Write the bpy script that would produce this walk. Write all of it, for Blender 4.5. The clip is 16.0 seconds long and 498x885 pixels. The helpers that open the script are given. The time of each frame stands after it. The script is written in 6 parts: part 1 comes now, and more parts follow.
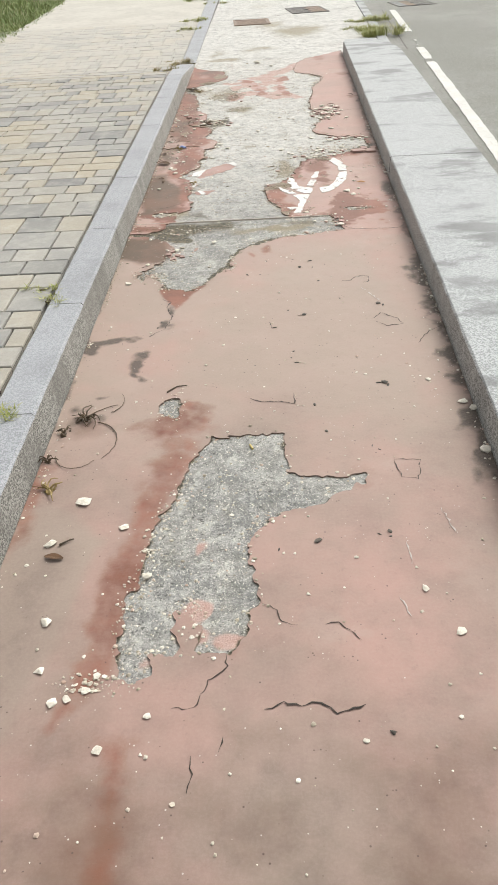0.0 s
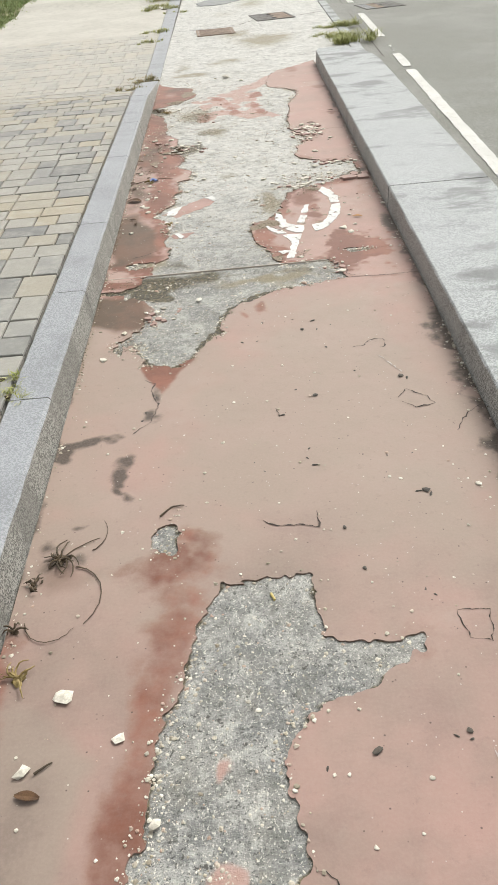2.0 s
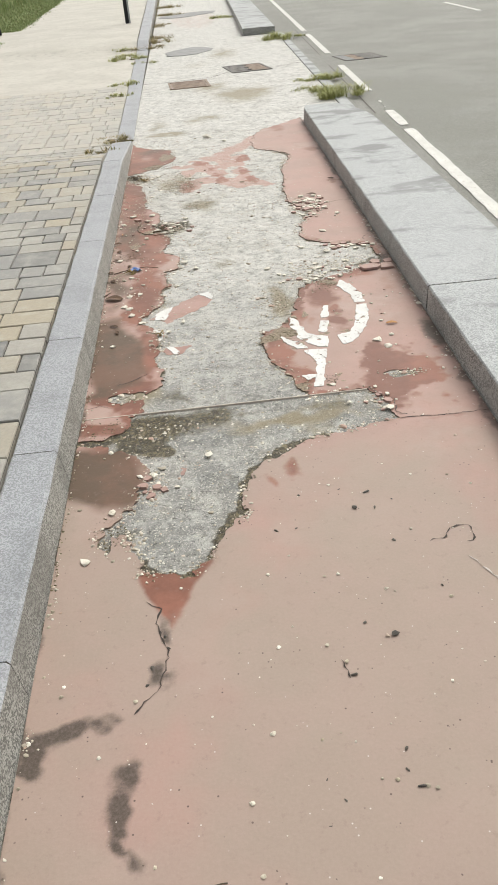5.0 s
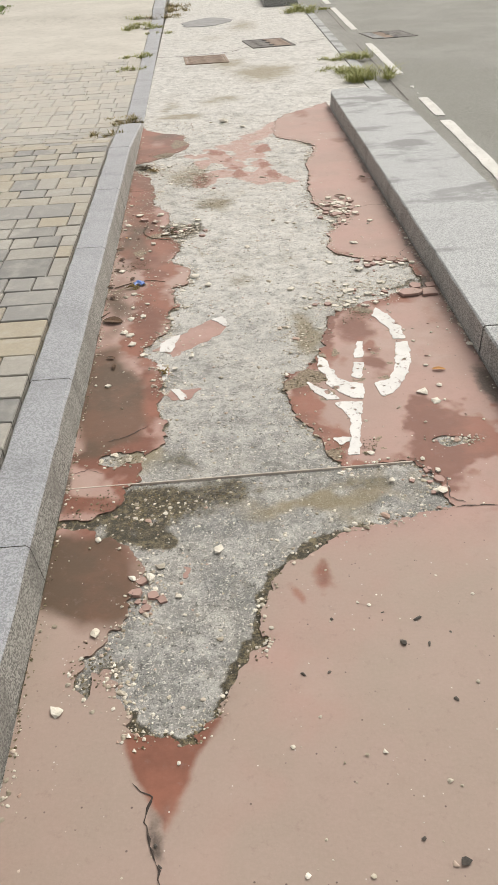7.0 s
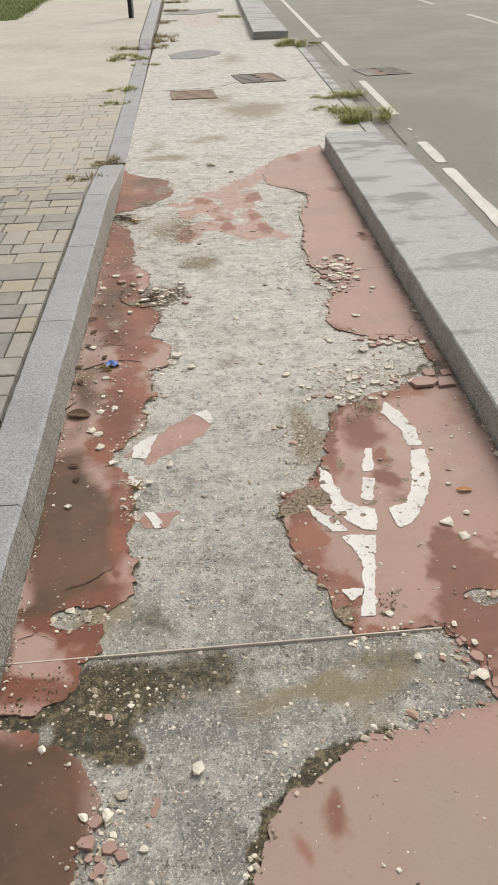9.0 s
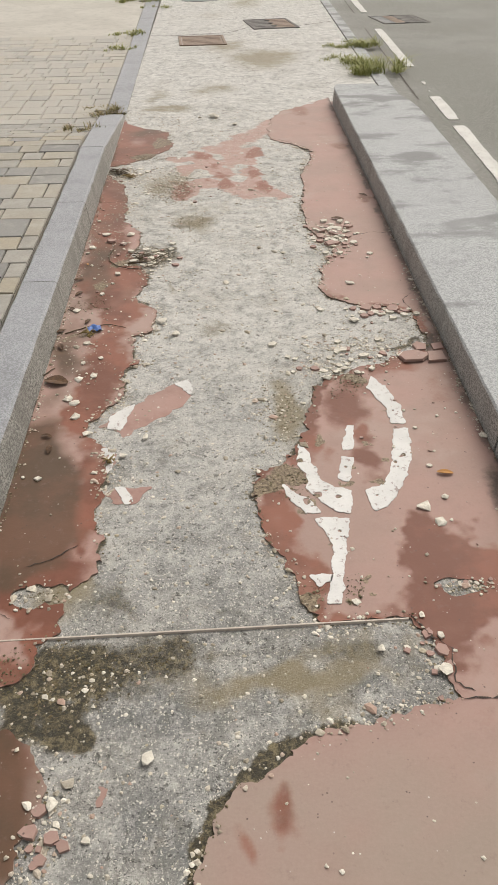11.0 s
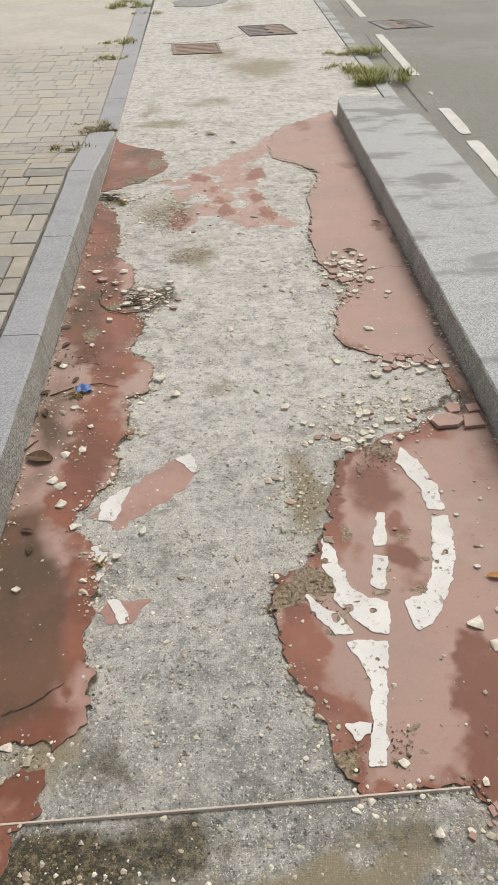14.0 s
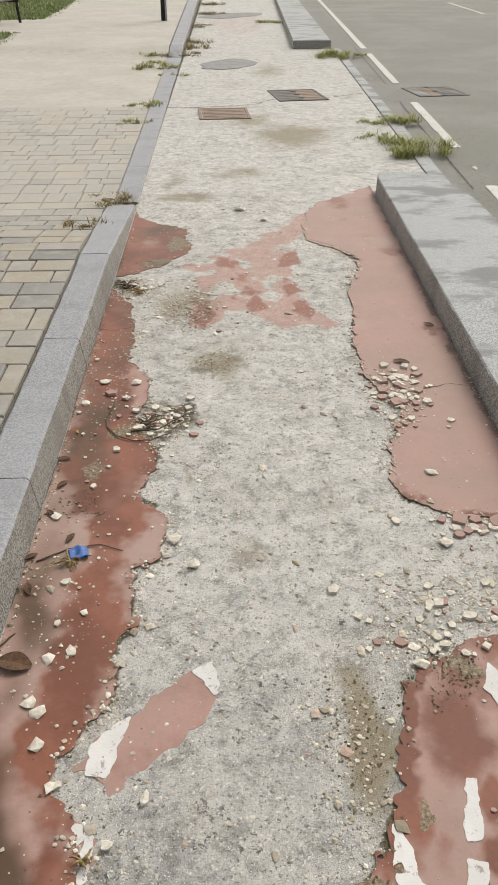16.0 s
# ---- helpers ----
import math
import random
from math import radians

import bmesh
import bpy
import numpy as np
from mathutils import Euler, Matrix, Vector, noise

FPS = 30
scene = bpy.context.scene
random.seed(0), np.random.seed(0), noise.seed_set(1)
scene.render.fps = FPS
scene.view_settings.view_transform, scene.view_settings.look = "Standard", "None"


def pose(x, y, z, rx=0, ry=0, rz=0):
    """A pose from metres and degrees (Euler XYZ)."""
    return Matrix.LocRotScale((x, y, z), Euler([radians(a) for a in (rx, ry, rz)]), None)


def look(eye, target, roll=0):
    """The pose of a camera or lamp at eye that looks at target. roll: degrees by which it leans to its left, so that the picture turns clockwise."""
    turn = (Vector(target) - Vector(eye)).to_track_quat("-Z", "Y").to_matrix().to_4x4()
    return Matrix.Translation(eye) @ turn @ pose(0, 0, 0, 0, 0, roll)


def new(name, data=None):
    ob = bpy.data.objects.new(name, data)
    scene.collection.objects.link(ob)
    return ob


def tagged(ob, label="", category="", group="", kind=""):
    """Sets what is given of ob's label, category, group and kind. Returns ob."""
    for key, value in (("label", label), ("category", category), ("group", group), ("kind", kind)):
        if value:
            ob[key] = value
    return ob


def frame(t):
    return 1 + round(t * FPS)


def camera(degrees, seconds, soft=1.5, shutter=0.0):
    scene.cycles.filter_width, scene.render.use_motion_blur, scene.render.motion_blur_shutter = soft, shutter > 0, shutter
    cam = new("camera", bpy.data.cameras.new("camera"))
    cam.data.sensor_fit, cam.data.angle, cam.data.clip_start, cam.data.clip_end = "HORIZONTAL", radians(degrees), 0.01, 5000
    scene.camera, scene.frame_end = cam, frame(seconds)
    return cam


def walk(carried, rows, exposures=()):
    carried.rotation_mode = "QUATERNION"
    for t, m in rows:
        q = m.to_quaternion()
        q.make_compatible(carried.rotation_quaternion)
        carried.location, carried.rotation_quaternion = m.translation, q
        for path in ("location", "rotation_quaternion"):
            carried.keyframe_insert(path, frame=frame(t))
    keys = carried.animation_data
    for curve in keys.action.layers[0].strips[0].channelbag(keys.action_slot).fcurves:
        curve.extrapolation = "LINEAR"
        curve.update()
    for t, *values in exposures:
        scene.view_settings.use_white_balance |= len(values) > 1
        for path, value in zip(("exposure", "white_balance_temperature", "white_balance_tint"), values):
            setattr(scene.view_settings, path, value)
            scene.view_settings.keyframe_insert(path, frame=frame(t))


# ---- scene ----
cam = camera(35.9, 16.0, 1.5)
PATH = [
    (0, (0.038, -0.038, 1.455), (-0.038, 1.595, 0.302), -3.5),
    (0.5, (0.008, 0.111, 1.461), (-0.057, 1.739, 0.3), -3.9),
    (1, (0.062, 0.284, 1.463), (-0.078, 1.92, 0.322), -3.6),
    (1.5, (0.059, 0.425, 1.466), (-0.044, 2.045, 0.297), -3.8),
    (2, (-0.056, 0.611, 1.469), (-0.077, 2.245, 0.317), -5.4),
    (2.5, (-0.121, 0.781, 1.47), (-0.146, 2.4, 0.295), -4.1),
    (3, (-0.08, 1.0, 1.473), (-0.219, 2.65, 0.351), -3.7),
    (3.5, (-0.08, 1.157, 1.471), (-0.199, 2.844, 0.403), -5.3),
    (4, (-0.214, 1.33, 1.468), (-0.161, 3.035, 0.424), -4.4),
    (4.2, (-0.196, 1.384, 1.472), (-0.149, 3.079, 0.413), -6.6),
    (6.3, (-0.249, 2.027, 1.449), (-0.126, 3.693, 0.35), -1.1),
    (6.5, (-0.229, 2.076, 1.464), (-0.1, 3.735, 0.354), -3.4),
    (7, (-0.218, 2.248, 1.458), (-0.161, 3.893, 0.322), -3.0),
    (7.5, (-0.122, 2.42, 1.474), (-0.164, 4.055, 0.322), -3.5),
    (8, (-0.114, 2.588, 1.469), (-0.087, 4.23, 0.327), -2.6),
    (8.5, (-0.216, 2.773, 1.477), (-0.099, 4.433, 0.367), -2.6),
    (9, (-0.196, 2.843, 1.476), (-0.094, 4.516, 0.385), -1.6),
    (9.2, (-0.165, 2.865, 1.484), (-0.071, 4.516, 0.359), -1.0),
    (11.5, (-0.081, 2.933, 1.489), (-0.025, 4.541, 0.301), -0.7),
    (12, (-0.081, 2.944, 1.478), (-0.05, 4.569, 0.312), -1.0),
    (12.5, (-0.112, 3.03, 1.455), (-0.035, 4.59, 0.205), 0.8),
    (13, (-0.168, 3.131, 1.466), (0.018, 4.693, 0.231), 0.3),
    (13.5, (-0.182, 3.247, 1.471), (-0.037, 4.796, 0.214), 0.1),
    (14, (-0.109, 3.38, 1.486), (-0.029, 4.989, 0.3), -1.1),
    (14.5, (-0.109, 3.487, 1.496), (-0.003, 5.098, 0.317), 0.5),
    (15, (-0.173, 3.67, 1.478), (-0.021, 5.304, 0.335), 0.7),
    (15.5, (-0.224, 3.842, 1.486), (-0.029, 5.479, 0.353), 1.0),
    (16, (-0.146, 4.066, 1.474), (-0.095, 5.743, 0.385), -0.1),
]
walk(cam, [(t, look(eye, target, roll)) for t, eye, target, roll in PATH], [(0, 0.5, 6450, 8), (2, 0.45, 6450, 7), (4, 0.4, 6450, 7), (7, 0.26, 6750, 10), (9, 0.06, 6800, 11), (16, 0.05, 6700, 10)])

# ---- world, sun, exposure ----
world = bpy.data.worlds.new("overcast_sky")
scene.world = world
world.use_nodes = True
wn = world.node_tree.nodes
wl = world.node_tree.links
sky = wn.new("ShaderNodeTexSky")
sky.sky_type = "NISHITA"
sky.sun_disc = False
sky.sun_elevation = radians(47)
sky.sun_rotation = radians(34)
sky.air_density = 1.0
sky.dust_density = 6.0
pale = wn.new("ShaderNodeHueSaturation")
pale.inputs["Saturation"].default_value = 0.1
wl.new(sky.outputs[0], pale.inputs["Color"])
wl.new(pale.outputs[0], wn["Background"].inputs["Color"])
wn["Background"].inputs["Strength"].default_value = 0.14

sun = new("sun", bpy.data.lights.new("sun", "SUN"))
sun.data.energy = 1.1
sun.data.angle = radians(25)
sun.data.color = (1.0, 0.94, 0.84)
sun.matrix_world = look((3.6, 5.4, 7.0), (0, 0, 0))

# ---- node helpers ----


def material(name, rough=0.85):
    m = bpy.data.materials.new(name)
    m.use_nodes = True
    b = m.node_tree.nodes["Principled BSDF"]
    b.inputs["Roughness"].default_value = rough
    b.inputs["Specular IOR Level"].default_value = 0.3
    b.inputs["Sheen Weight"].default_value = 0.2
    b.inputs["Sheen Roughness"].default_value = 0.45
    b.inputs["Sheen Tint"].default_value = (1.0, 0.93, 0.84, 1)
    return m, m.node_tree.nodes, m.node_tree.links, b


def world_place(n):
    return n.new("ShaderNodeNewGeometry").outputs["Position"]


def cloud(n, l, vec, scale, detail=4.0, rough=0.6):
    t = n.new("ShaderNodeTexNoise")
    t.inputs["Scale"].default_value = scale
    t.inputs["Detail"].default_value = detail
    t.inputs["Roughness"].default_value = rough
    l.new(vec, t.inputs["Vector"])
    return t.outputs["Fac"]


def cells(n, l, vec, scale, out="Distance"):
    t = n.new("ShaderNodeTexVoronoi")
    t.inputs["Scale"].default_value = scale
    l.new(vec, t.inputs["Vector"])
    return t.outputs[out]


def remap(n, l, fac, lo, hi, a=0.0, b=1.0):
    r = n.new("ShaderNodeMapRange")
    r.interpolation_type = "SMOOTHSTEP"
    for k, v in (("From Min", lo), ("From Max", hi), ("To Min", a), ("To Max", b)):
        r.inputs[k].default_value = v
    l.new(fac, r.inputs["Value"])
    return r.outputs["Result"]


def calc(n, l, op, a, b):
    m = n.new("ShaderNodeMath")
    m.operation = op
    m.use_clamp = op in ("ADD", "SUBTRACT")
    for k, v in enumerate((a, b)):
        if isinstance(v, (int, float)):
            m.inputs[k].default_value = v
        else:
            l.new(v, m.inputs[k])
    return m.outputs[0]


def blend(n, l, fac, a, b, kind="MIX"):
    m = n.new("ShaderNodeMix")
    m.data_type, m.blend_type = "RGBA", kind
    for k, v in ((0, fac), (6, a), (7, b)):
        if isinstance(v, (int, float)):
            m.inputs[k].default_value = v
        elif isinstance(v, tuple):
            m.inputs[k].default_value = (*v, 1)
        else:
            l.new(v, m.inputs[k])
    return m.outputs[2]


def attribute(n, name):
    a = n.new("ShaderNodeAttribute")
    a.attribute_name = name
    return a.outputs["Fac"]


def relief(n, l, b, height, strength, distance):
    r = n.new("ShaderNodeBump")
    r.inputs["Strength"].default_value = strength
    r.inputs["Distance"].default_value = distance
    l.new(height, r.inputs["Height"])
    l.new(r.outputs[0], b.inputs["Normal"])


def crisp(n, l, mask, ragged, lo=0.32, hi=0.5, amount=0.9):
    """A soft mask with the ragged outline that a stain dries to."""
    m = n.new("ShaderNodeMath")
    m.operation = "MULTIPLY_ADD"
    m.inputs[1].default_value = 0.8
    m.inputs[2].default_value = -0.4
    l.new(ragged, m.inputs[0])
    total = n.new("ShaderNodeMath")
    total.operation = "ADD"
    l.new(mask, total.inputs[0])
    l.new(m.outputs[0], total.inputs[1])
    return remap(n, l, total.outputs[0], lo, hi, 0.0, amount)


def coating_material():
    m, n, l, b = material("red_coating", 0.6)
    p = world_place(n)
    big, mid, fine = cloud(n, l, p, 1.7, 4), cloud(n, l, p, 9, 6, 0.65), cloud(n, l, p, 120, 5, 0.7)
    blot, small, soft = cloud(n, l, p, 3.4, 7, 0.62), cloud(n, l, p, 34, 5, 0.7), cloud(n, l, p, 5, 3, 0.5)
    col = blend(n, l, remap(n, l, big, 0.36, 0.64), (0.365, 0.225, 0.19), (0.33, 0.222, 0.186))
    col = blend(n, l, remap(n, l, blot, 0.5, 0.58, 0, 0.35), col, (0.30, 0.198, 0.168))
    col = blend(n, l, remap(n, l, mid, 0.52, 0.64, 0, 0.3), col, (0.30, 0.192, 0.163))
    col = blend(n, l, remap(n, l, cloud(n, l, p, 2.3, 6, 0.6), 0.53, 0.62, 0, 0.35), col, (0.385, 0.30, 0.255))
    dusty = crisp(n, l, attribute(n, "dust"), soft, 0.1, 0.85, 0.85)
    col = blend(n, l, dusty, col, blend(n, l, remap(n, l, blot, 0.4, 0.62), (0.285, 0.228, 0.185), (0.31, 0.237, 0.196)))
    # This mask holds real dirt and the light fall-off painted on the near end.
    soil = crisp(n, l, attribute(n, "soil"), blot, 0.1, 0.8, 0.7)
    col = blend(n, l, soil, col, blend(n, l, remap(n, l, mid, 0.45, 0.6), (0.205, 0.16, 0.128), (0.165, 0.125, 0.102)))
    red = crisp(n, l, attribute(n, "red"), cloud(n, l, p, 8, 8, 0.7), 0.14, 0.68, 0.95)
    deep = blend(n, l, remap(n, l, blot, 0.42, 0.6), (0.14, 0.043, 0.021), (0.22, 0.075, 0.042))
    deep = blend(n, l, remap(n, l, soft, 0.54, 0.72, 0, 0.35), deep, (0.31, 0.165, 0.12))
    col = blend(n, l, red, col, deep)
    mud = crisp(n, l, attribute(n, "mud"), soft, 0.1, 0.7, 0.97)
    col = blend(n, l, mud, col, blend(n, l, remap(n, l, blot, 0.4, 0.6), (0.075, 0.044, 0.023), (0.12, 0.058, 0.032)))
    clod = crisp(n, l, attribute(n, "clod"), cloud(n, l, p, 30, 9, 0.8), 0.34, 0.56, 0.92)
    earth = blend(n, l, remap(n, l, cloud(n, l, p, 90, 6, 0.8), 0.4, 0.62), (0.075, 0.055, 0.03), (0.3, 0.24, 0.15))
    col = blend(n, l, clod, col, earth)
    grime = crisp(n, l, attribute(n, "grime"), cloud(n, l, p, 14, 6, 0.72), 0.15, 0.7, 0.92)
    col = blend(n, l, grime, col, (0.045, 0.034, 0.025))
    specks = remap(n, l, cells(n, l, p, 55), 0.08, 0.17, 0.85, 0.0)
    sparse = remap(n, l, cloud(n, l, p, 23, 2), 0.57, 0.62)
    col = blend(n, l, calc(n, l, "MULTIPLY", specks, sparse), col, (0.07, 0.045, 0.035))
    grit = remap(n, l, cells(n, l, p, 48), 0.05, 0.12, 0.8, 0.0)
    col = blend(n, l, calc(n, l, "MULTIPLY", grit, remap(n, l, cloud(n, l, p, 17, 2), 0.57, 0.62)), col, (0.6, 0.56, 0.5))
    col = blend(n, l, remap(n, l, small, 0.55, 0.72, 0, 0.3), col, (0.2, 0.135, 0.115))
    dry = calc(n, l, "SUBTRACT", 1.0, calc(n, l, "ADD", red, mud))
    col = blend(n, l, calc(n, l, "MULTIPLY", remap(n, l, fine, 0.35, 0.75, 0, 0.14), dry), col, (0.44, 0.34, 0.3))
    l.new(col, b.inputs["Base Color"])
    wet = remap(n, l, calc(n, l, "ADD", red, mud), 0.2, 0.9, 0.7, 0.6)
    l.new(wet, b.inputs["Roughness"])
    relief(n, l, b, calc(n, l, "ADD", calc(n, l, "MULTIPLY", fine, 0.4), calc(n, l, "ADD", calc(n, l, "MULTIPLY", mid, 0.3), calc(n, l, "MULTIPLY", clod, 0.8))), 0.22, 0.004)
    return m



def concrete_material():
    m, n, l, b = material("worn_concrete", 0.78)
    p = world_place(n)
    mid, fine = cloud(n, l, p, 16, 6, 0.7), cloud(n, l, p, 170, 5, 0.8)
    col = blend(n, l, remap(n, l, cloud(n, l, p, 3.2, 6, 0.62), 0.38, 0.62), (0.165, 0.167, 0.163), (0.285, 0.278, 0.258))
    col = blend(n, l, remap(n, l, mid, 0.5, 0.68, 0, 0.4), col, (0.19, 0.185, 0.168))
    lumps = cloud(n, l, p, 40, 7, 0.8)
    col = blend(n, l, remap(n, l, lumps, 0.52, 0.62, 0, 0.45), col, (0.47, 0.455, 0.42))
    col = blend(n, l, remap(n, l, lumps, 0.46, 0.38, 0, 0.45), col, (0.13, 0.14, 0.13))
    pale_f = calc(n, l, "MULTIPLY", attribute(n, "pale"), remap(n, l, mid, 0.3, 0.62, 0.95, 0.5))
    col = blend(n, l, pale_f, col, (0.74, 0.725, 0.68))
    soot = remap(n, l, cloud(n, l, p, 2.6, 7, 0.7), 0.5, 0.66, 0, 0.5)
    col = blend(n, l, soot, col, (0.32, 0.302, 0.262))
    col = blend(n, l, remap(n, l, cloud(n, l, p, 5.5, 9, 0.78), 0.55, 0.64, 0, 0.5), col, (0.235, 0.212, 0.168))
    crust = cloud(n, l, p, 21, 11, 0.86)
    col = blend(n, l, remap(n, l, crust, 0.52, 0.58, 0, 0.45), col, (0.56, 0.545, 0.5))
    col = blend(n, l, remap(n, l, crust, 0.475, 0.41, 0, 0.6), col, (0.125, 0.128, 0.115))
    broad = cloud(n, l, p, 8.5, 9, 0.82)
    col = blend(n, l, remap(n, l, broad, 0.515, 0.58, 0, 0.4), col, (0.5, 0.488, 0.45))
    col = blend(n, l, remap(n, l, broad, 0.48, 0.41, 0, 0.55), col, (0.165, 0.165, 0.148))
    pits = calc(n, l, "MULTIPLY", remap(n, l, cloud(n, l, p, 55, 5, 0.65), 0.585, 0.64), remap(n, l, cloud(n, l, p, 6, 4), 0.42, 0.56, 0.2, 0.9))
    col = blend(n, l, pits, col, (0.06, 0.058, 0.05))
    col = blend(n, l, remap(n, l, fine, 0.55, 0.65, 0, 0.6), col, (0.64, 0.62, 0.565))
    col = blend(n, l, remap(n, l, fine, 0.45, 0.35, 0, 0.65), col, (0.105, 0.103, 0.096))
    warp = n.new("ShaderNodeTexNoise")
    warp.inputs["Scale"].default_value = 90
    warp.inputs["Detail"].default_value = 3
    l.new(p, warp.inputs["Vector"])
    bend = n.new("ShaderNodeVectorMath")
    bend.operation = "MULTIPLY_ADD"
    bend.inputs[1].default_value = (0.022, 0.022, 0.022)
    l.new(warp.outputs["Color"], bend.inputs[0])
    l.new(p, bend.inputs[2])
    p = bend.outputs[0]
    chips = None
    for size, inner, outer, dark, light in ((230, 0.3, 0.5, 0.78, 0.8), (120, 0.24, 0.42, 0.86, 0.86), (62, 0.1, 0.24, 0.93, 0.92)):
        sep = n.new("ShaderNodeSeparateColor")
        l.new(cells(n, l, p, size, "Color"), sep.inputs[0])
        chip = remap(n, l, cells(n, l, p, size), inner, outer, 1.0, 0.0)
        col = blend(n, l, calc(n, l, "MULTIPLY", chip, calc(n, l, "MULTIPLY", remap(n, l, sep.outputs[0], dark, dark + 0.05, 0, 0.85), remap(n, l, attribute(n, "pale"), 0.0, 1.0, 1.0, 0.7))), col, (0.06, 0.06, 0.057))
        col = blend(n, l, calc(n, l, "MULTIPLY", chip, remap(n, l, sep.outputs[1], light, light + 0.06, 0, 0.8)), col, (0.68, 0.645, 0.57))
        chips = chips or chip
    col = blend(n, l, crisp(n, l, attribute(n, "pink"), cloud(n, l, p, 8, 8, 0.72), 0.25, 0.55, 0.9), col, blend(n, l, remap(n, l, mid, 0.4, 0.6), (0.40, 0.245, 0.205), (0.44, 0.30, 0.255)))
    col = blend(n, l, crisp(n, l, attribute(n, "red"), cloud(n, l, p, 8, 8, 0.72), 0.3, 0.6, 0.9), col, (0.275, 0.125, 0.09))
    mud = crisp(n, l, attribute(n, "mud"), cloud(n, l, p, 30, 9, 0.8), 0.22, 0.7, 0.95)
    col = blend(n, l, mud, col, blend(n, l, remap(n, l, cloud(n, l, p, 48, 9, 0.85), 0.46, 0.62), (0.024, 0.02, 0.01), (0.19, 0.155, 0.085)))
    moss = crisp(n, l, attribute(n, "moss"), cloud(n, l, p, 12, 9, 0.8), 0.12, 0.75, 0.8)
    col = blend(n, l, moss, col, (0.215, 0.175, 0.1))
    l.new(col, b.inputs["Base Color"])
    h = calc(n, l, "ADD", calc(n, l, "MULTIPLY", fine, 0.6), calc(n, l, "MULTIPLY", chips, 0.35))
    relief(n, l, b, calc(n, l, "ADD", h, calc(n, l, "MULTIPLY", lumps, 0.4)), 0.5, 0.005)
    return m



def granite_material(name, tone, speck, stain):
    m, n, l, b = material(name, 0.7)
    p = world_place(n)
    f1, f2 = cells(n, l, p, 240, "Color"), cloud(n, l, p, 150, 5, 0.85)
    sep = n.new("ShaderNodeSeparateColor")
    l.new(f1, sep.inputs[0])
    col = blend(n, l, remap(n, l, sep.outputs[0], 0.2, 0.8), tuple(c * (1 - speck) for c in tone), tuple(min(1, c * (1 + speck)) for c in tone))
    col = blend(n, l, remap(n, l, f2, 0.54, 0.66, 0, 0.5), col, tuple(c * 0.5 for c in tone))
    col = blend(n, l, remap(n, l, f2, 0.46, 0.34, 0, 0.4), col, tuple(min(1, c * 1.4) for c in tone))
    streak = n.new("ShaderNodeMapping")
    streak.inputs["Scale"].default_value = (1.0, 1.9, 1.0)
    l.new(p, streak.inputs["Vector"])
    smear = remap(n, l, cloud(n, l, streak.outputs[0], 2.2, 6, 0.55), 0.5, 0.62, 0, stain)
    col = blend(n, l, smear, col, tuple(c * 0.42 for c in tone))
    col = blend(n, l, remap(n, l, cloud(n, l, p, 9, 6, 0.7), 0.54, 0.7, 0, 0.35), col, tuple(c * 0.6 for c in tone))
    col = blend(n, l, remap(n, l, cloud(n, l, p, 1.1, 3), 0.45, 0.65, 0, 0.3), col, tuple(c * 1.2 for c in tone))
    l.new(col, b.inputs["Base Color"])
    relief(n, l, b, f2, 0.4, 0.003)
    return m



def asphalt_material():
    m, n, l, b = material("asphalt", 0.88)
    p = world_place(n)
    fine, big = cloud(n, l, p, 140, 5, 0.8), cloud(n, l, p, 0.7, 4)
    col = blend(n, l, remap(n, l, fine, 0.35, 0.7), (0.095, 0.095, 0.084), (0.28, 0.278, 0.245))
    col = blend(n, l, remap(n, l, big, 0.4, 0.65, 0, 0.5), col, (0.27, 0.265, 0.247))
    col = blend(n, l, remap(n, l, cloud(n, l, p, 3.5, 7, 0.7), 0.5, 0.66, 0, 0.5), col, (0.15, 0.147, 0.135))
    stones = cloud(n, l, p, 38, 8, 0.8)
    col = blend(n, l, remap(n, l, stones, 0.53, 0.62, 0, 0.45), col, (0.4, 0.39, 0.345))
    col = blend(n, l, remap(n, l, stones, 0.46, 0.38, 0, 0.5), col, (0.085, 0.084, 0.078))
    l.new(col, b.inputs["Base Color"])
    relief(n, l, b, fine, 0.5, 0.006)
    return m


def paint_material(name, tone, worn):
    m, n, l, b = material(name, 0.75)
    p = world_place(n)
    chip = remap(n, l, cloud(n, l, p, 45, 6, 0.75), 0.56, 0.64, 0, worn)
    col = blend(n, l, remap(n, l, cloud(n, l, p, 7, 4), 0.3, 0.7), tone, tuple(c * 0.85 for c in tone))
    col = blend(n, l, chip, col, (0.28, 0.22, 0.2))
    l.new(col, b.inputs["Base Color"])
    relief(n, l, b, cloud(n, l, p, 150, 3), 0.3, 0.002)
    return m


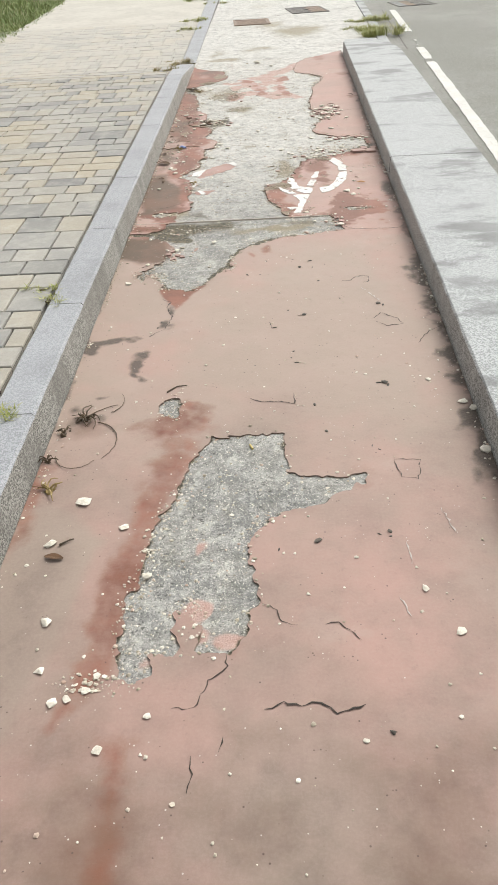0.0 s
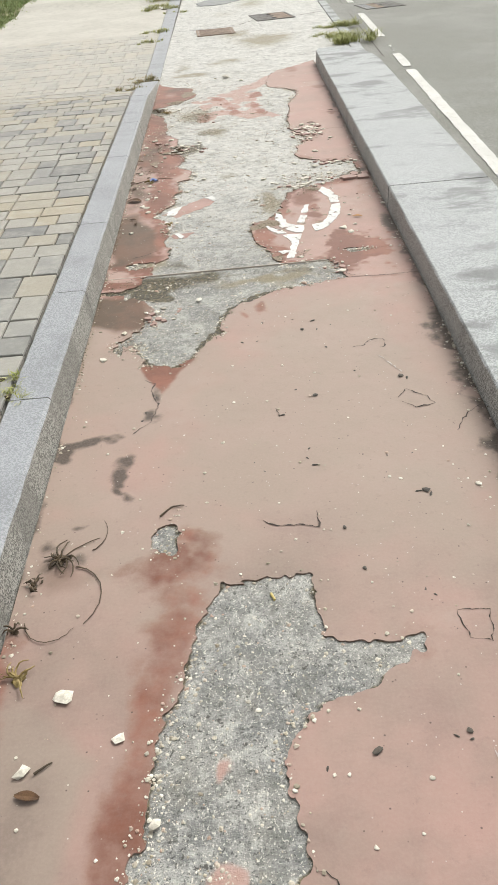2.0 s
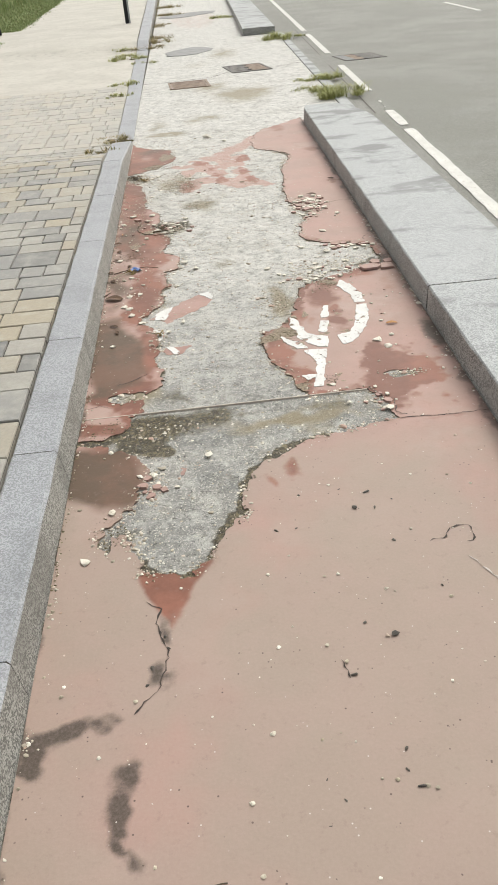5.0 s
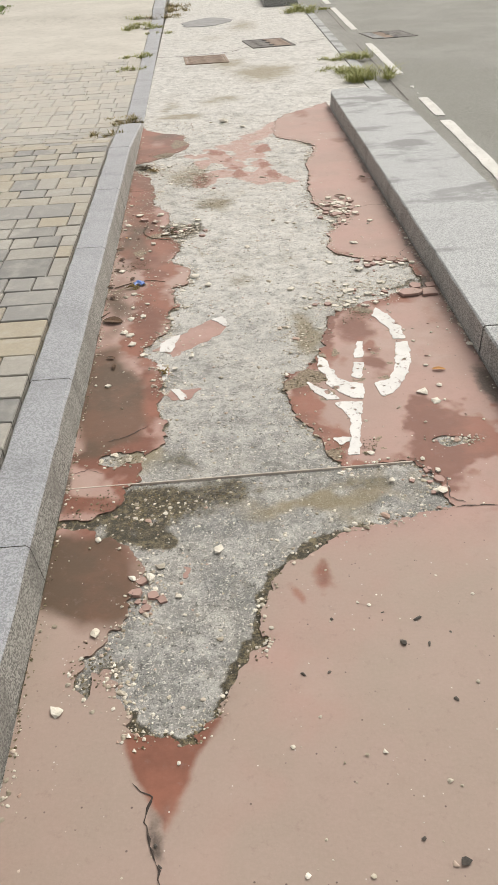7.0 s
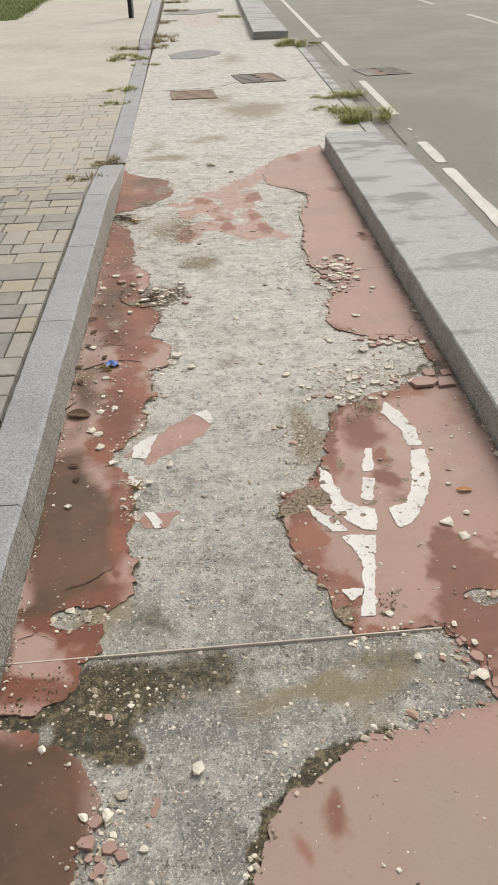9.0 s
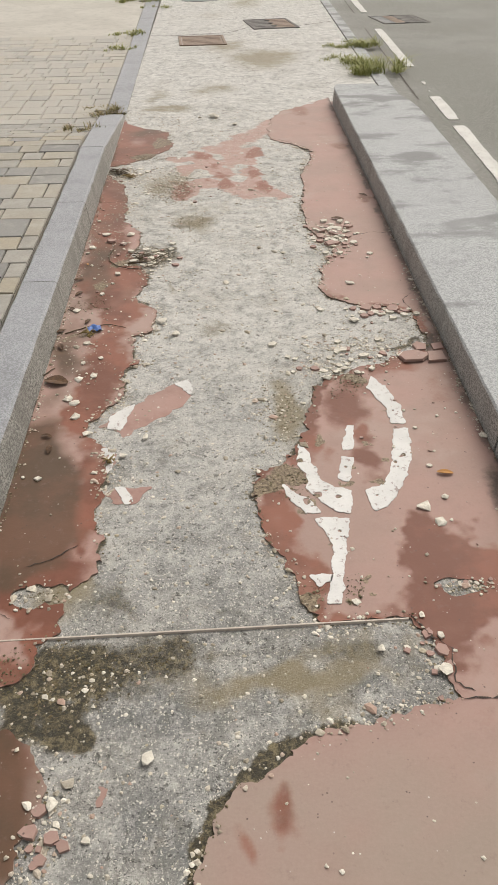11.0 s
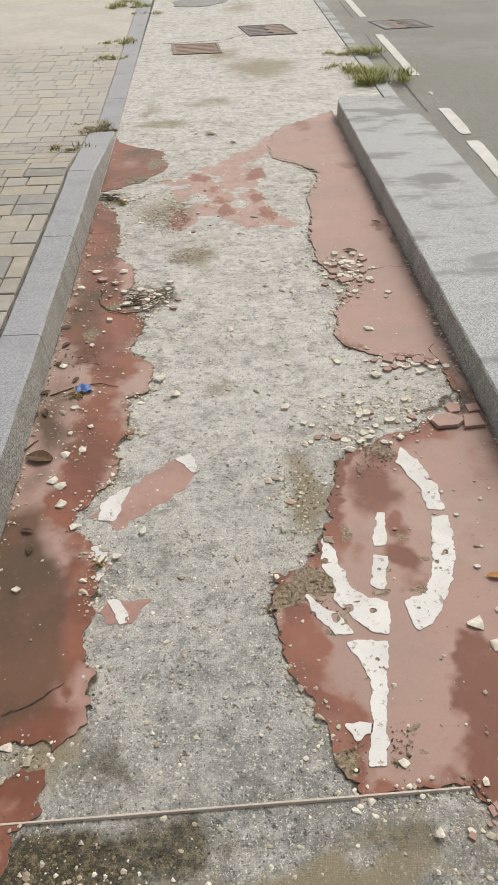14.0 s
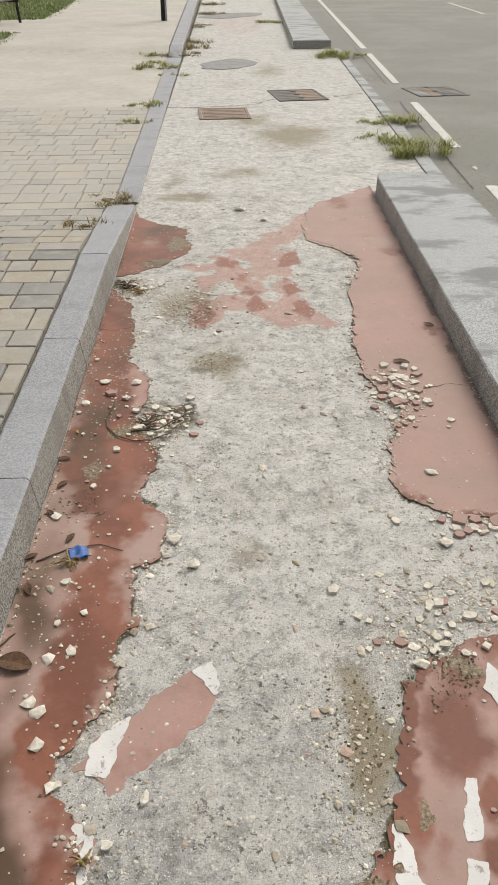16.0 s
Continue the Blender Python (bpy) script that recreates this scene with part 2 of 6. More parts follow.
def paver_material(name, island, lighten=0.0):
    m, n, l, b = material(name, 0.88)
    p = world_place(n)
    if island:
        rnd = n.new("ShaderNodeNewGeometry").outputs["Random Per Island"]
    else:
        rnd = n.new("ShaderNodeObjectInfo").outputs["Random"]
    ramp = n.new("ShaderNodeValToRGB")
    ramp.color_ramp.interpolation = "CONSTANT"
    tones = ((0.0, (0.335, 0.302, 0.24)), (0.2, (0.30, 0.285, 0.25)), (0.42, (0.36, 0.315, 0.235)), (0.56, (0.235, 0.232, 0.222)), (0.72, (0.33, 0.312, 0.275)), (0.88, (0.165, 0.165, 0.162)))
    while len(ramp.color_ramp.elements) < len(tones):
        ramp.color_ramp.elements.new(0.5)
    for e, (at, c) in zip(ramp.color_ramp.elements, tones):
        e.position, e.color = at, (*c, 1)
    l.new(rnd, ramp.inputs[0])
    col = blend(n, l, remap(n, l, cloud(n, l, p, 0.9, 3), 0.4, 0.65, 0, 0.6), ramp.outputs[0], (0.36, 0.348, 0.312))
    col = blend(n, l, remap(n, l, cloud(n, l, p, 60, 5, 0.8), 0.35, 0.7, 0, 0.35), col, (0.2, 0.19, 0.17))
    col = blend(n, l, remap(n, l, cloud(n, l, p, 11, 4), 0.45, 0.75, 0, 0.4), col, (0.44, 0.42, 0.37))
    col = blend(n, l, lighten, col, (0.47, 0.445, 0.39))
    l.new(col, b.inputs["Base Color"])
    relief(n, l, b, cloud(n, l, p, 190, 4), 0.4, 0.003)
    return m


def mottled(name, a, c, scale, rough=0.85, bump=0.3, size=0.004, metal=0.0):
    """Two tones at two scales, with a fine relief."""
    m, n, l, b = material(name, rough)
    p = world_place(n)
    f, g = cloud(n, l, p, scale, 5, 0.65), cloud(n, l, p, scale * 7, 4, 0.7)
    col = blend(n, l, remap(n, l, f, 0.35, 0.65), a, c)
    col = blend(n, l, remap(n, l, g, 0.45, 0.75, 0, 0.45), col, tuple(v * 0.6 for v in a))
    l.new(col, b.inputs["Base Color"])
    b.inputs["Metallic"].default_value = metal
    relief(n, l, b, g, bump, size)
    return m


def varied(name, tones, rough=0.8):
    """One of several tones for each loose piece of a mesh."""
    m, n, l, b = material(name, rough)
    ramp = n.new("ShaderNodeValToRGB")
    while len(ramp.color_ramp.elements) < len(tones):
        ramp.color_ramp.elements.new(0.5)
    for k, (e, c) in enumerate(zip(ramp.color_ramp.elements, tones)):
        e.position, e.color = k / max(1, len(tones) - 1), (*c, 1)
    l.new(n.new("ShaderNodeNewGeometry").outputs["Random Per Island"], ramp.inputs[0])
    p = world_place(n)
    col = blend(n, l, remap(n, l, cloud(n, l, p, 150, 4), 0.4, 0.7, 0, 0.4), ramp.outputs[0], tuple(v * 0.5 for v in tones[0]))
    l.new(col, b.inputs["Base Color"])
    relief(n, l, b, cloud(n, l, p, 260, 3), 0.3, 0.002)
    return m


MAT_COAT = coating_material()
MAT_EDGE = mottled("broken_coating_edge", (0.12, 0.085, 0.062), (0.34, 0.25, 0.2), 60)
MAT_CONCRETE = concrete_material()
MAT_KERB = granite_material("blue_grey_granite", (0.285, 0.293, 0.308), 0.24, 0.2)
# Kerb sides and ends: darker, more strongly speckled than the tops.
MAT_KERB_FACE = granite_material("dark_side_granite", (0.2, 0.197, 0.18), 0.65, 0.5)
MAT_BLOCK_FACE = granite_material("split_grey_granite", (0.30, 0.30, 0.285), 0.6, 0.4)
MAT_BLOCK = granite_material("pale_grey_granite", (0.325, 0.336, 0.336), 0.32, 0.85)
MAT_ASPHALT = asphalt_material()
MAT_WHITE = paint_material("white_marking_paint", (0.68, 0.67, 0.645), 0.85)
MAT_LINE = paint_material("worn_road_paint", (0.6, 0.59, 0.555), 0.85)
MAT_PAVER = paver_material("concrete_paver", False)
MAT_PAVER_FAR = paver_material("concrete_paver_field", True)
# Pavers from y = 9 on, mixed half towards a paler beige.
MAT_PAVER_PALE = paver_material("light_paver_field", True, 0.5)
MAT_BED = mottled("joint_sand", (0.035, 0.032, 0.026), (0.08, 0.072, 0.058), 30)
MAT_SAND = mottled("pale_joint_sand", (0.2, 0.185, 0.15), (0.28, 0.26, 0.21), 20)
MAT_WALK = mottled("bleached_paving", (0.41, 0.387, 0.335), (0.48, 0.455, 0.4), 1.3, bump=0.1)
MAT_SOIL = mottled("dry_soil", (0.19, 0.17, 0.09), (0.28, 0.25, 0.14), 2.0)
MAT_GRASS = varied("grass_blades", ((0.2, 0.28, 0.1), (0.27, 0.34, 0.13), (0.38, 0.4, 0.19), (0.22, 0.3, 0.11)))
MAT_TUFT = varied("weed_blades", ((0.22, 0.25, 0.06), (0.34, 0.36, 0.11), (0.45, 0.43, 0.18), (0.28, 0.3, 0.09)))
MAT_DRY = varied("dry_weed_blades", ((0.26, 0.19, 0.08), (0.36, 0.27, 0.12), (0.2, 0.17, 0.07), (0.27, 0.27, 0.1)))
MAT_STONE = varied("loose_gravel", ((0.36, 0.31, 0.22), (0.62, 0.57, 0.47), (0.78, 0.74, 0.65), (0.26, 0.22, 0.16), (0.56, 0.51, 0.42), (0.42, 0.28, 0.22)))
MAT_CRUMB = varied("soil_crumbs", ((0.05, 0.04, 0.02), (0.12, 0.09, 0.045), (0.2, 0.16, 0.09), (0.08, 0.07, 0.03), (0.3, 0.25, 0.16)))
MAT_CRUMBLE = mottled("dark_damp_earth", (0.05, 0.042, 0.02), (0.12, 0.095, 0.045), 60)
MAT_PEBBLE = mottled("pale_stone", (0.53, 0.49, 0.41), (0.74, 0.7, 0.61), 45)
MAT_DARKSTONE = mottled("dark_stone", (0.05, 0.045, 0.04), (0.1, 0.085, 0.07), 40)
MAT_CRACK = mottled("crack_dirt", (0.03, 0.024, 0.02), (0.075, 0.055, 0.045), 40)
MAT_CRACK_PALE = mottled("pale_scratch", (0.42, 0.37, 0.34), (0.5, 0.44, 0.4), 40)
MAT_JOINT = mottled("joint_filler", (0.5, 0.43, 0.37), (0.58, 0.52, 0.45), 20)
MAT_RUST = mottled("rusty_iron", (0.2, 0.14, 0.1), (0.28, 0.2, 0.15), 9, 0.8)
MAT_IRON = mottled("dark_iron", (0.07, 0.065, 0.06), (0.15, 0.135, 0.12), 12, 0.7)
MAT_BLACK = mottled("black_painted_metal", (0.012, 0.014, 0.016), (0.022, 0.024, 0.027), 6, 0.5)
MAT_HOLE = mottled("drain_shade", (0.006, 0.006, 0.006), (0.012, 0.012, 0.012), 10)
MAT_GREYPOST = mottled("grey_galvanised_steel", (0.36, 0.37, 0.37), (0.44, 0.45, 0.45), 5, 0.55)
MAT_WOOD = mottled("weathered_stake_wood", (0.3, 0.23, 0.14), (0.38, 0.3, 0.19), 8)
MAT_TWIG = mottled("dead_plant_stem", (0.06, 0.045, 0.03), (0.12, 0.085, 0.05), 40)
MAT_STRAW = mottled("dry_straw_stem", (0.2, 0.14, 0.05), (0.32, 0.24, 0.1), 30)
MAT_LEAF = mottled("brown_leaf", (0.06, 0.032, 0.018), (0.13, 0.07, 0.035), 40)
MAT_ORANGE = mottled("orange_leaf", (0.42, 0.2, 0.06), (0.5, 0.26, 0.08), 30)
MAT_BLUE = mottled("blue_plastic_film", (0.03, 0.09, 0.3), (0.06, 0.16, 0.45), 40, 0.35)
MAT_BUTT = mottled("yellow_paper", (0.55, 0.42, 0.14), (0.62, 0.5, 0.2), 30)
MAT_PATCH = mottled("dark_repair_mortar", (0.2, 0.2, 0.2), (0.27, 0.27, 0.265), 6)
MAT_GRAVELPATH = mottled("pale_gravel", (0.55, 0.52, 0.47), (0.66, 0.63, 0.58), 3)

# ---- mesh helpers ----


def mesh(name, verts, faces, mats, parent=None, smooth=False):
    me = bpy.data.meshes.new(name)
    me.from_pydata(verts, [], faces)
    for m in mats if isinstance(mats, (list, tuple)) else (mats,):
        me.materials.append(m)
    if smooth:
        me.shade_smooth()
    ob = new(name, me)
    ob.parent = parent
    return ob


def part(name, bm, mat, parent=None, label=""):
    me = bpy.data.meshes.new(name)
    bmesh.ops.recalc_face_normals(bm, faces=bm.faces)
    bm.to_mesh(me)
    bm.free()
    me.materials.append(mat)
    ob = new(name, me)
    ob.parent = parent
    if label:
        ob["label"] = label
    return ob


def empty(name, x, y, z, turn=0.0):
    ob = new(name)
    ob.empty_display_size = 0.1
    ob.matrix_world = pose(x, y, z, 0, 0, turn)
    return ob


def box(bm, x0, x1, y0, y1, z0, z1, bevel=0.0):
    m = Matrix.LocRotScale(((x0 + x1) / 2, (y0 + y1) / 2, (z0 + z1) / 2), None, (x1 - x0, y1 - y0, z1 - z0))
    made = bmesh.ops.create_cube(bm, size=1, matrix=m)
    if bevel:
        edges = {e for v in made["verts"] for e in v.link_edges}
        bmesh.ops.bevel(bm, geom=list(edges), offset=bevel, segments=2, affect="EDGES", profile=0.6)
    return bm


def tube(bm, pts, radii, sides=6):
    rings = []
    for k, p in enumerate(pts):
        a, c = pts[max(0, k - 1)], pts[min(len(pts) - 1, k + 1)]
        q = (Vector(c) - Vector(a)).to_track_quat("Z", "Y")
        r = radii if isinstance(radii, float) else radii[k]
        rings.append([bm.verts.new(Vector(p) + q @ Vector((r * math.cos(i * math.tau / sides), r * math.sin(i * math.tau / sides), 0))) for i in range(sides)])
    for r0, r1 in zip(rings, rings[1:]):
        for i in range(sides):
            bm.faces.new((r0[i], r0[(i + 1) % sides], r1[(i + 1) % sides], r1[i]))
    bm.faces.new(rings[0][::-1])
    bm.faces.new(rings[-1])
    return bm


def lattice(ix, iy, seed):
    n = (ix.astype(np.int64) * 374761393 + iy.astype(np.int64) * 668265263 + seed * 974634777) & 0xFFFFFFFF
    n = ((n ^ (n >> 13)) * 1274126177) & 0xFFFFFFFF
    return ((n ^ (n >> 16)) & 0xFFFF) / 65535.0


def vnoise(x, y, size, seed=0):
    """Value noise from 0 to 1, with lumps of that size in metres."""
    u, v = x / size, y / size
    iu, iv = np.floor(u), np.floor(v)
    fu, fv = u - iu, v - iv
    fu, fv = fu * fu * (3 - 2 * fu), fv * fv * (3 - 2 * fv)
    a, b = lattice(iu, iv, seed), lattice(iu + 1, iv, seed)
    c, d = lattice(iu, iv + 1, seed), lattice(iu + 1, iv + 1, seed)
    return (a * (1 - fu) + b * fu) * (1 - fv) + (c * (1 - fu) + d * fu) * fv


def fractal(x, y, size, seed=0, octaves=4):
    out, amp, total = 0.0, 1.0, 0.0
    for k in range(octaves):
        out, total = out + amp * vnoise(x, y, size / 2**k, seed + 17 * k), total + amp
        amp *= 0.55
    return out / total - 0.5


def inside(x, y, outline):
    """The distance to a closed outline, positive inside it."""
    far, odd = np.full(x.shape, 1e9), np.zeros(x.shape, bool)
    for (x0, y0), (x1, y1) in zip(outline, outline[1:] + outline[:1]):
        dx, dy = x1 - x0, y1 - y0
        t = np.clip(((x - x0) * dx + (y - y0) * dy) / (dx * dx + dy * dy + 1e-12), 0, 1)
        far = np.minimum(far, (x - x0 - t * dx) ** 2 + (y - y0 - t * dy) ** 2)
        if abs(dy) > 1e-9:
            odd ^= ((y0 > y) != (y1 > y)) & (x < x0 + (y - y0) * dx / dy)
    return np.sqrt(far) * np.where(odd, 1, -1)


def along(x, y, line, width):
    """The distance to a stroke of that half width, positive inside it."""
    far = np.full(x.shape, 1e9)
    for (x0, y0), (x1, y1) in zip(line, line[1:]):
        dx, dy = x1 - x0, y1 - y0
        t = np.clip(((x - x0) * dx + (y - y0) * dy) / (dx * dx + dy * dy + 1e-12), 0, 1)
        far = np.minimum(far, (x - x0 - t * dx) ** 2 + (y - y0 - t * dy) ** 2)
    return width - np.sqrt(far)


def spot(x, y, cx, cy, rx, ry, soft=0.5):
    """A soft round stain, 1 in its middle."""
    d = np.sqrt(((x - cx) / rx) ** 2 + ((y - cy) / ry) ** 2)
    return np.clip((1 - d) / soft, 0, 1)


def ease(v, lo, hi):
    t = np.clip((v - lo) / (hi - lo), 0, 1)
    return t * t * (3 - 2 * t)


def sheet_of(name, field, x0, x1, y0, y1, step, top, depth, mats, parent=None, attrs=()):
    """A layer of that depth wherever field(x, y) is positive, with its broken rim as second material."""
    gx, gy = np.arange(x0, x1 + step, step), np.arange(y0, y1 + step, step)
    X, Y = np.meshgrid(gx, gy)
    F = field(X, Y)
    ny, nx = F.shape
    ins = F > 0
    idx = np.full(F.shape, -1, np.int64)
    cellin = ins[:-1, :-1].astype(int) + ins[1:, :-1] + ins[:-1, 1:] + ins[1:, 1:]
    idx[ins] = np.arange(ins.sum())
    px, py = list(X[ins]), list(Y[ins])
    jj, ii = np.nonzero(cellin == 4)
    quads = np.stack([idx[jj, ii], idx[jj, ii + 1], idx[jj + 1, ii + 1], idx[jj + 1, ii]], 1).tolist()
    cross, rims = {}, []

    def crossing(a, b):
        key = (a, b) if a < b else (b, a)
        if key not in cross:
            fa, fb = F[a], F[b]
            t = min(0.95, max(0.05, fa / (fa - fb)))
            cross[key] = len(px)
            px.append(X[a] + t * (X[b] - X[a]))
            py.append(Y[a] + t * (Y[b] - Y[a]))
        return cross[key]

    for j, i in zip(*np.nonzero((cellin > 0) & (cellin < 4))):
        ring, kinds = [], []
        corners = ((j, i), (j, i + 1), (j + 1, i + 1), (j + 1, i))
        for k in range(4):
            a, b = corners[k], corners[(k + 1) % 4]
            if ins[a]:
                ring.append(idx[a])
                kinds.append(0)
            if ins[a] != ins[b]:
                ring.append(crossing(a, b))
                kinds.append(1)
        if len(ring) > 2:
            quads.append([int(v) for v in ring])
            for k in range(len(ring)):
                if kinds[k] and kinds[(k + 1) % len(ring)]:
                    rims.append((int(ring[k]), int(ring[(k + 1) % len(ring)])))
    px, py = np.array(px), np.array(py)
    count = len(px)
    pz = top(px, py)
    low = {}
    lx, ly, lz = [], [], []
    skirts = []
    for a, b in rims:
        for v in (a, b):
            if v not in low:
                low[v] = count + len(lx)
                lx.append(px[v])
                ly.append(py[v])
                lz.append(pz[v] - depth)
        skirts.append([b, a, low[a], low[b]])
    ax, ay, az = np.r_[px, lx], np.r_[py, ly], np.r_[pz, lz]
    ob = mesh(name, np.stack([ax, ay, az], 1).tolist(), quads + skirts, mats, parent)
    ob.data.polygons.foreach_set("material_index", [0] * len(quads) + [1 if len(ob.data.materials) > 1 else 0] * len(skirts))
    for key, fn in attrs:
        a = ob.data.attributes.new(key, "FLOAT", "POINT")
        a.data.foreach_set("value", np.clip(fn(ax, ay), 0, 1).astype(np.float32))
    return ob


def lump(rng, r, flat=0.6):
    """The vertices and faces of one rough stone about the origin."""
    bm = bmesh.new()
    bmesh.ops.create_icosphere(bm, subdivisions=1, radius=r)
    sx, sy = rng.uniform(0.75, 1.3), rng.uniform(0.75, 1.3)
    turn = Matrix.Rotation(rng.uniform(0, 6.28), 3, "Z")
    for v in bm.verts:
        v.co *= rng.uniform(0.5, 1.25)
        v.co = turn @ Vector((v.co.x * sx, v.co.y * sy, v.co.z * flat))
    vs, fs = [tuple(v.co) for v in bm.verts], [[v.index for v in f.verts] for f in bm.faces]
    bm.free()
    return vs, fs


def pile(name, pieces, mat, parent=None):
    """Joins (vertices, faces, place) rows into one mesh."""
    vs, fs = [], []
    for v, f, (x, y, z) in pieces:
        k = len(vs)
        vs += [(a + x, b + y, c + z) for a, b, c in v]
        fs += [[i + k for i in g] for g in f]
    return mesh(name, vs, fs, mat, parent)

# ---- plan of the lane ----
LEFT = -0.735  # foot of the left kerb


def right_foot(y):
    return 0.66 + 0.026 * y


def strip_x(y):
    """Inner edge of the flush kerb strip beside the road."""
    return 1.48 + 0.036 * (y - 12.4)


def line_x(y):
    """Inner edge of the white line at the road's side."""
    return 1.27 + 0.0505 * y


def walk_z(y):
    """Height of the footway, which drops to the lane's level at a crossing."""
    return 0.12 - 0.12 * ease(y, 7.95, 9.2) + 0.1 * ease(y, 17.2, 18.0)


HOLE_NEAR = [(-0.18, 2.05), (-0.08, 2.07), (0.05, 2.06), (0.06, 1.96), (0.07, 1.86), (0.12, 1.83), (0.22, 1.83), (0.30, 1.84), (0.30, 1.79), (0.14, 1.69), (0.04, 1.66), (-0.01, 1.62), (-0.05, 1.53), (-0.04, 1.42), (-0.02, 1.33), (-0.05, 1.23), (-0.10, 1.16), (-0.18, 1.17), (-0.17, 1.25), (-0.20, 1.30), (-0.23, 1.30), (-0.24, 1.25), (-0.21, 1.20), (-0.23, 1.15), (-0.28, 1.16), (-0.28, 1.09), (-0.31, 1.06), (-0.36, 1.09), (-0.36, 1.27), (-0.34, 1.52), (-0.30, 1.71), (-0.25, 1.93)]
BARE_RIGHT = [(-0.48, 3.28), (-0.42, 3.26), (-0.36, 3.24), (-0.32, 3.25), (-0.28, 3.31), (-0.20, 3.44), (-0.17, 3.52), (-0.16, 3.61), (-0.12, 3.69), (-0.06, 3.77), (0.02, 3.82), (0.11, 3.88), (0.18, 3.90), (0.32, 3.93), (0.43, 3.96), (0.42, 4.03), (0.41, 4.11), (0.37, 4.19), (0.16, 4.19), (0.12, 4.27), (0.09, 4.37), (0.06, 4.44), (0.02, 4.59), (0.01, 4.71), (0.03, 4.80), (0.11, 4.83), (0.17, 4.93), (0.20, 5.03), (0.24, 5.21), (0.31, 5.32), (0.42, 5.38), (0.54, 5.43), (0.60, 5.49)]
BARE_UPPER = [(0.68, 5.50), (0.75, 5.57), (0.74, 5.70), (0.74, 5.84), (0.65, 5.89), (0.53, 5.91), (0.39, 6.01), (0.38, 6.10), (0.41, 6.30), (0.46, 6.41), (0.50, 6.49), (0.48, 6.66), (0.42, 6.80), (0.40, 7.01), (0.41, 7.18), (0.45, 7.49), (0.45, 7.67), (0.50, 7.86), (0.59, 8.19), (0.50, 8.34), (0.41, 8.44), (0.34, 8.54), (0.30, 8.85)]
BARE_FAR = [(0.51, 9.31), (0.73, 9.51), (0.95, 9.80), (1.4, 9.9), (1.4, 12.0), (-0.95, 12.0), (-0.95, 9.25), (-0.74, 9.22), (-0.69, 9.03), (-0.50, 8.85), (-0.35, 8.78), (-0.37, 8.32), (-0.49, 8.14), (-0.63, 8.02), (-0.75, 7.98), (-0.95, 7.96), (-0.95, 7.80)]
BARE_LEFT = [(-0.72, 7.78), (-0.61, 7.60), (-0.57, 7.33), (-0.57, 6.99), (-0.47, 6.83), (-0.45, 6.70), (-0.50, 6.53), (-0.42, 6.33), (-0.39, 6.19), (-0.43, 6.04), (-0.34, 5.93), (-0.34, 5.81), (-0.37, 5.72), (-0.42, 5.69), (-0.43, 5.60), (-0.40, 5.48), (-0.44, 5.42), (-0.43, 5.28), (-0.46, 5.21), (-0.51, 5.12), (-0.54, 5.05), (-0.47, 4.97), (-0.46, 4.78), (-0.45, 4.61), (-0.43, 4.51), (-0.44, 4.40), (-0.50, 4.30), (-0.49, 4.18), (-0.54, 4.15), (-0.54, 4.10), (-0.59, 4.05), (-0.71, 4.02), (-0.95, 4.02), (-0.95, 3.985)]
BARE_FOOT = [(-0.73, 3.98), (-0.62, 3.96), (-0.54, 3.90), (-0.49, 3.84), (-0.48, 3.75), (-0.50, 3.67), (-0.52, 3.60), (-0.60, 3.51), (-0.62, 3.46), (-0.58, 3.38), (-0.57, 3.45), (-0.53, 3.46), (-0.51, 3.38)]
BARE = BARE_RIGHT + BARE_UPPER + BARE_FAR + BARE_LEFT + BARE_FOOT
STRIP = [(-0.49, 5.08), (-0.46, 5.13), (-0.39, 5.19), (-0.26, 5.32), (-0.20, 5.345), (-0.18, 5.28), (-0.20, 5.20), (-0.29, 5.11), (-0.37, 5.04), (-0.41, 5.02), (-0.43, 5.05)]
SCRAP = [(-0.46, 4.71), (-0.41, 4.74), (-0.33, 4.755), (-0.31, 4.74), (-0.33, 4.68), (-0.36, 4.66)]
CHUNK = [(-0.475, 4.955), (-0.45, 4.945), (-0.425, 4.915), (-0.425, 4.85), (-0.455, 4.80), (-0.47, 4.79), (-0.475, 4.87)]
FLECK = [(-0.37, 3.80), (-0.34, 3.81), (-0.33, 3.77), (-0.36, 3.755)]


def bare(x, y):
    rough = (0.045 * fractal(x, y, 0.11, 3, 3) + 0.03 * fractal(x, y, 0.03, 5, 2) + 0.012 * fractal(x, y, 0.013, 6, 1))
    rough = rough + ease(y, 8.3, 8.8) * (0.22 * fractal(x, y, 0.35, 9, 4))
    gone = np.maximum(inside(x, y, HOLE_NEAR), inside(x, y, BARE)) + rough
    for cx, cy, r in ((-0.335, 2.25, 0.05), (-0.565, 4.32, 0.05), (0.53, 4.285, 0.035), (0.49, 4.30, 0.025)):
        gone = np.maximum(gone, r * (1 + 1.6 * fractal(x, y, 0.05, 8)) - np.hypot((x - cx) * (1.25 if cy < 3 else 0.6), (y - cy) * (0.75 if cy < 3 else 1.3)))
    return gone


def coated(x, y):
    kept = -bare(x, y)
    kept = np.minimum(kept, x - LEFT - 0.004)
    return np.minimum(kept, right_foot(y) - 0.004 - x)


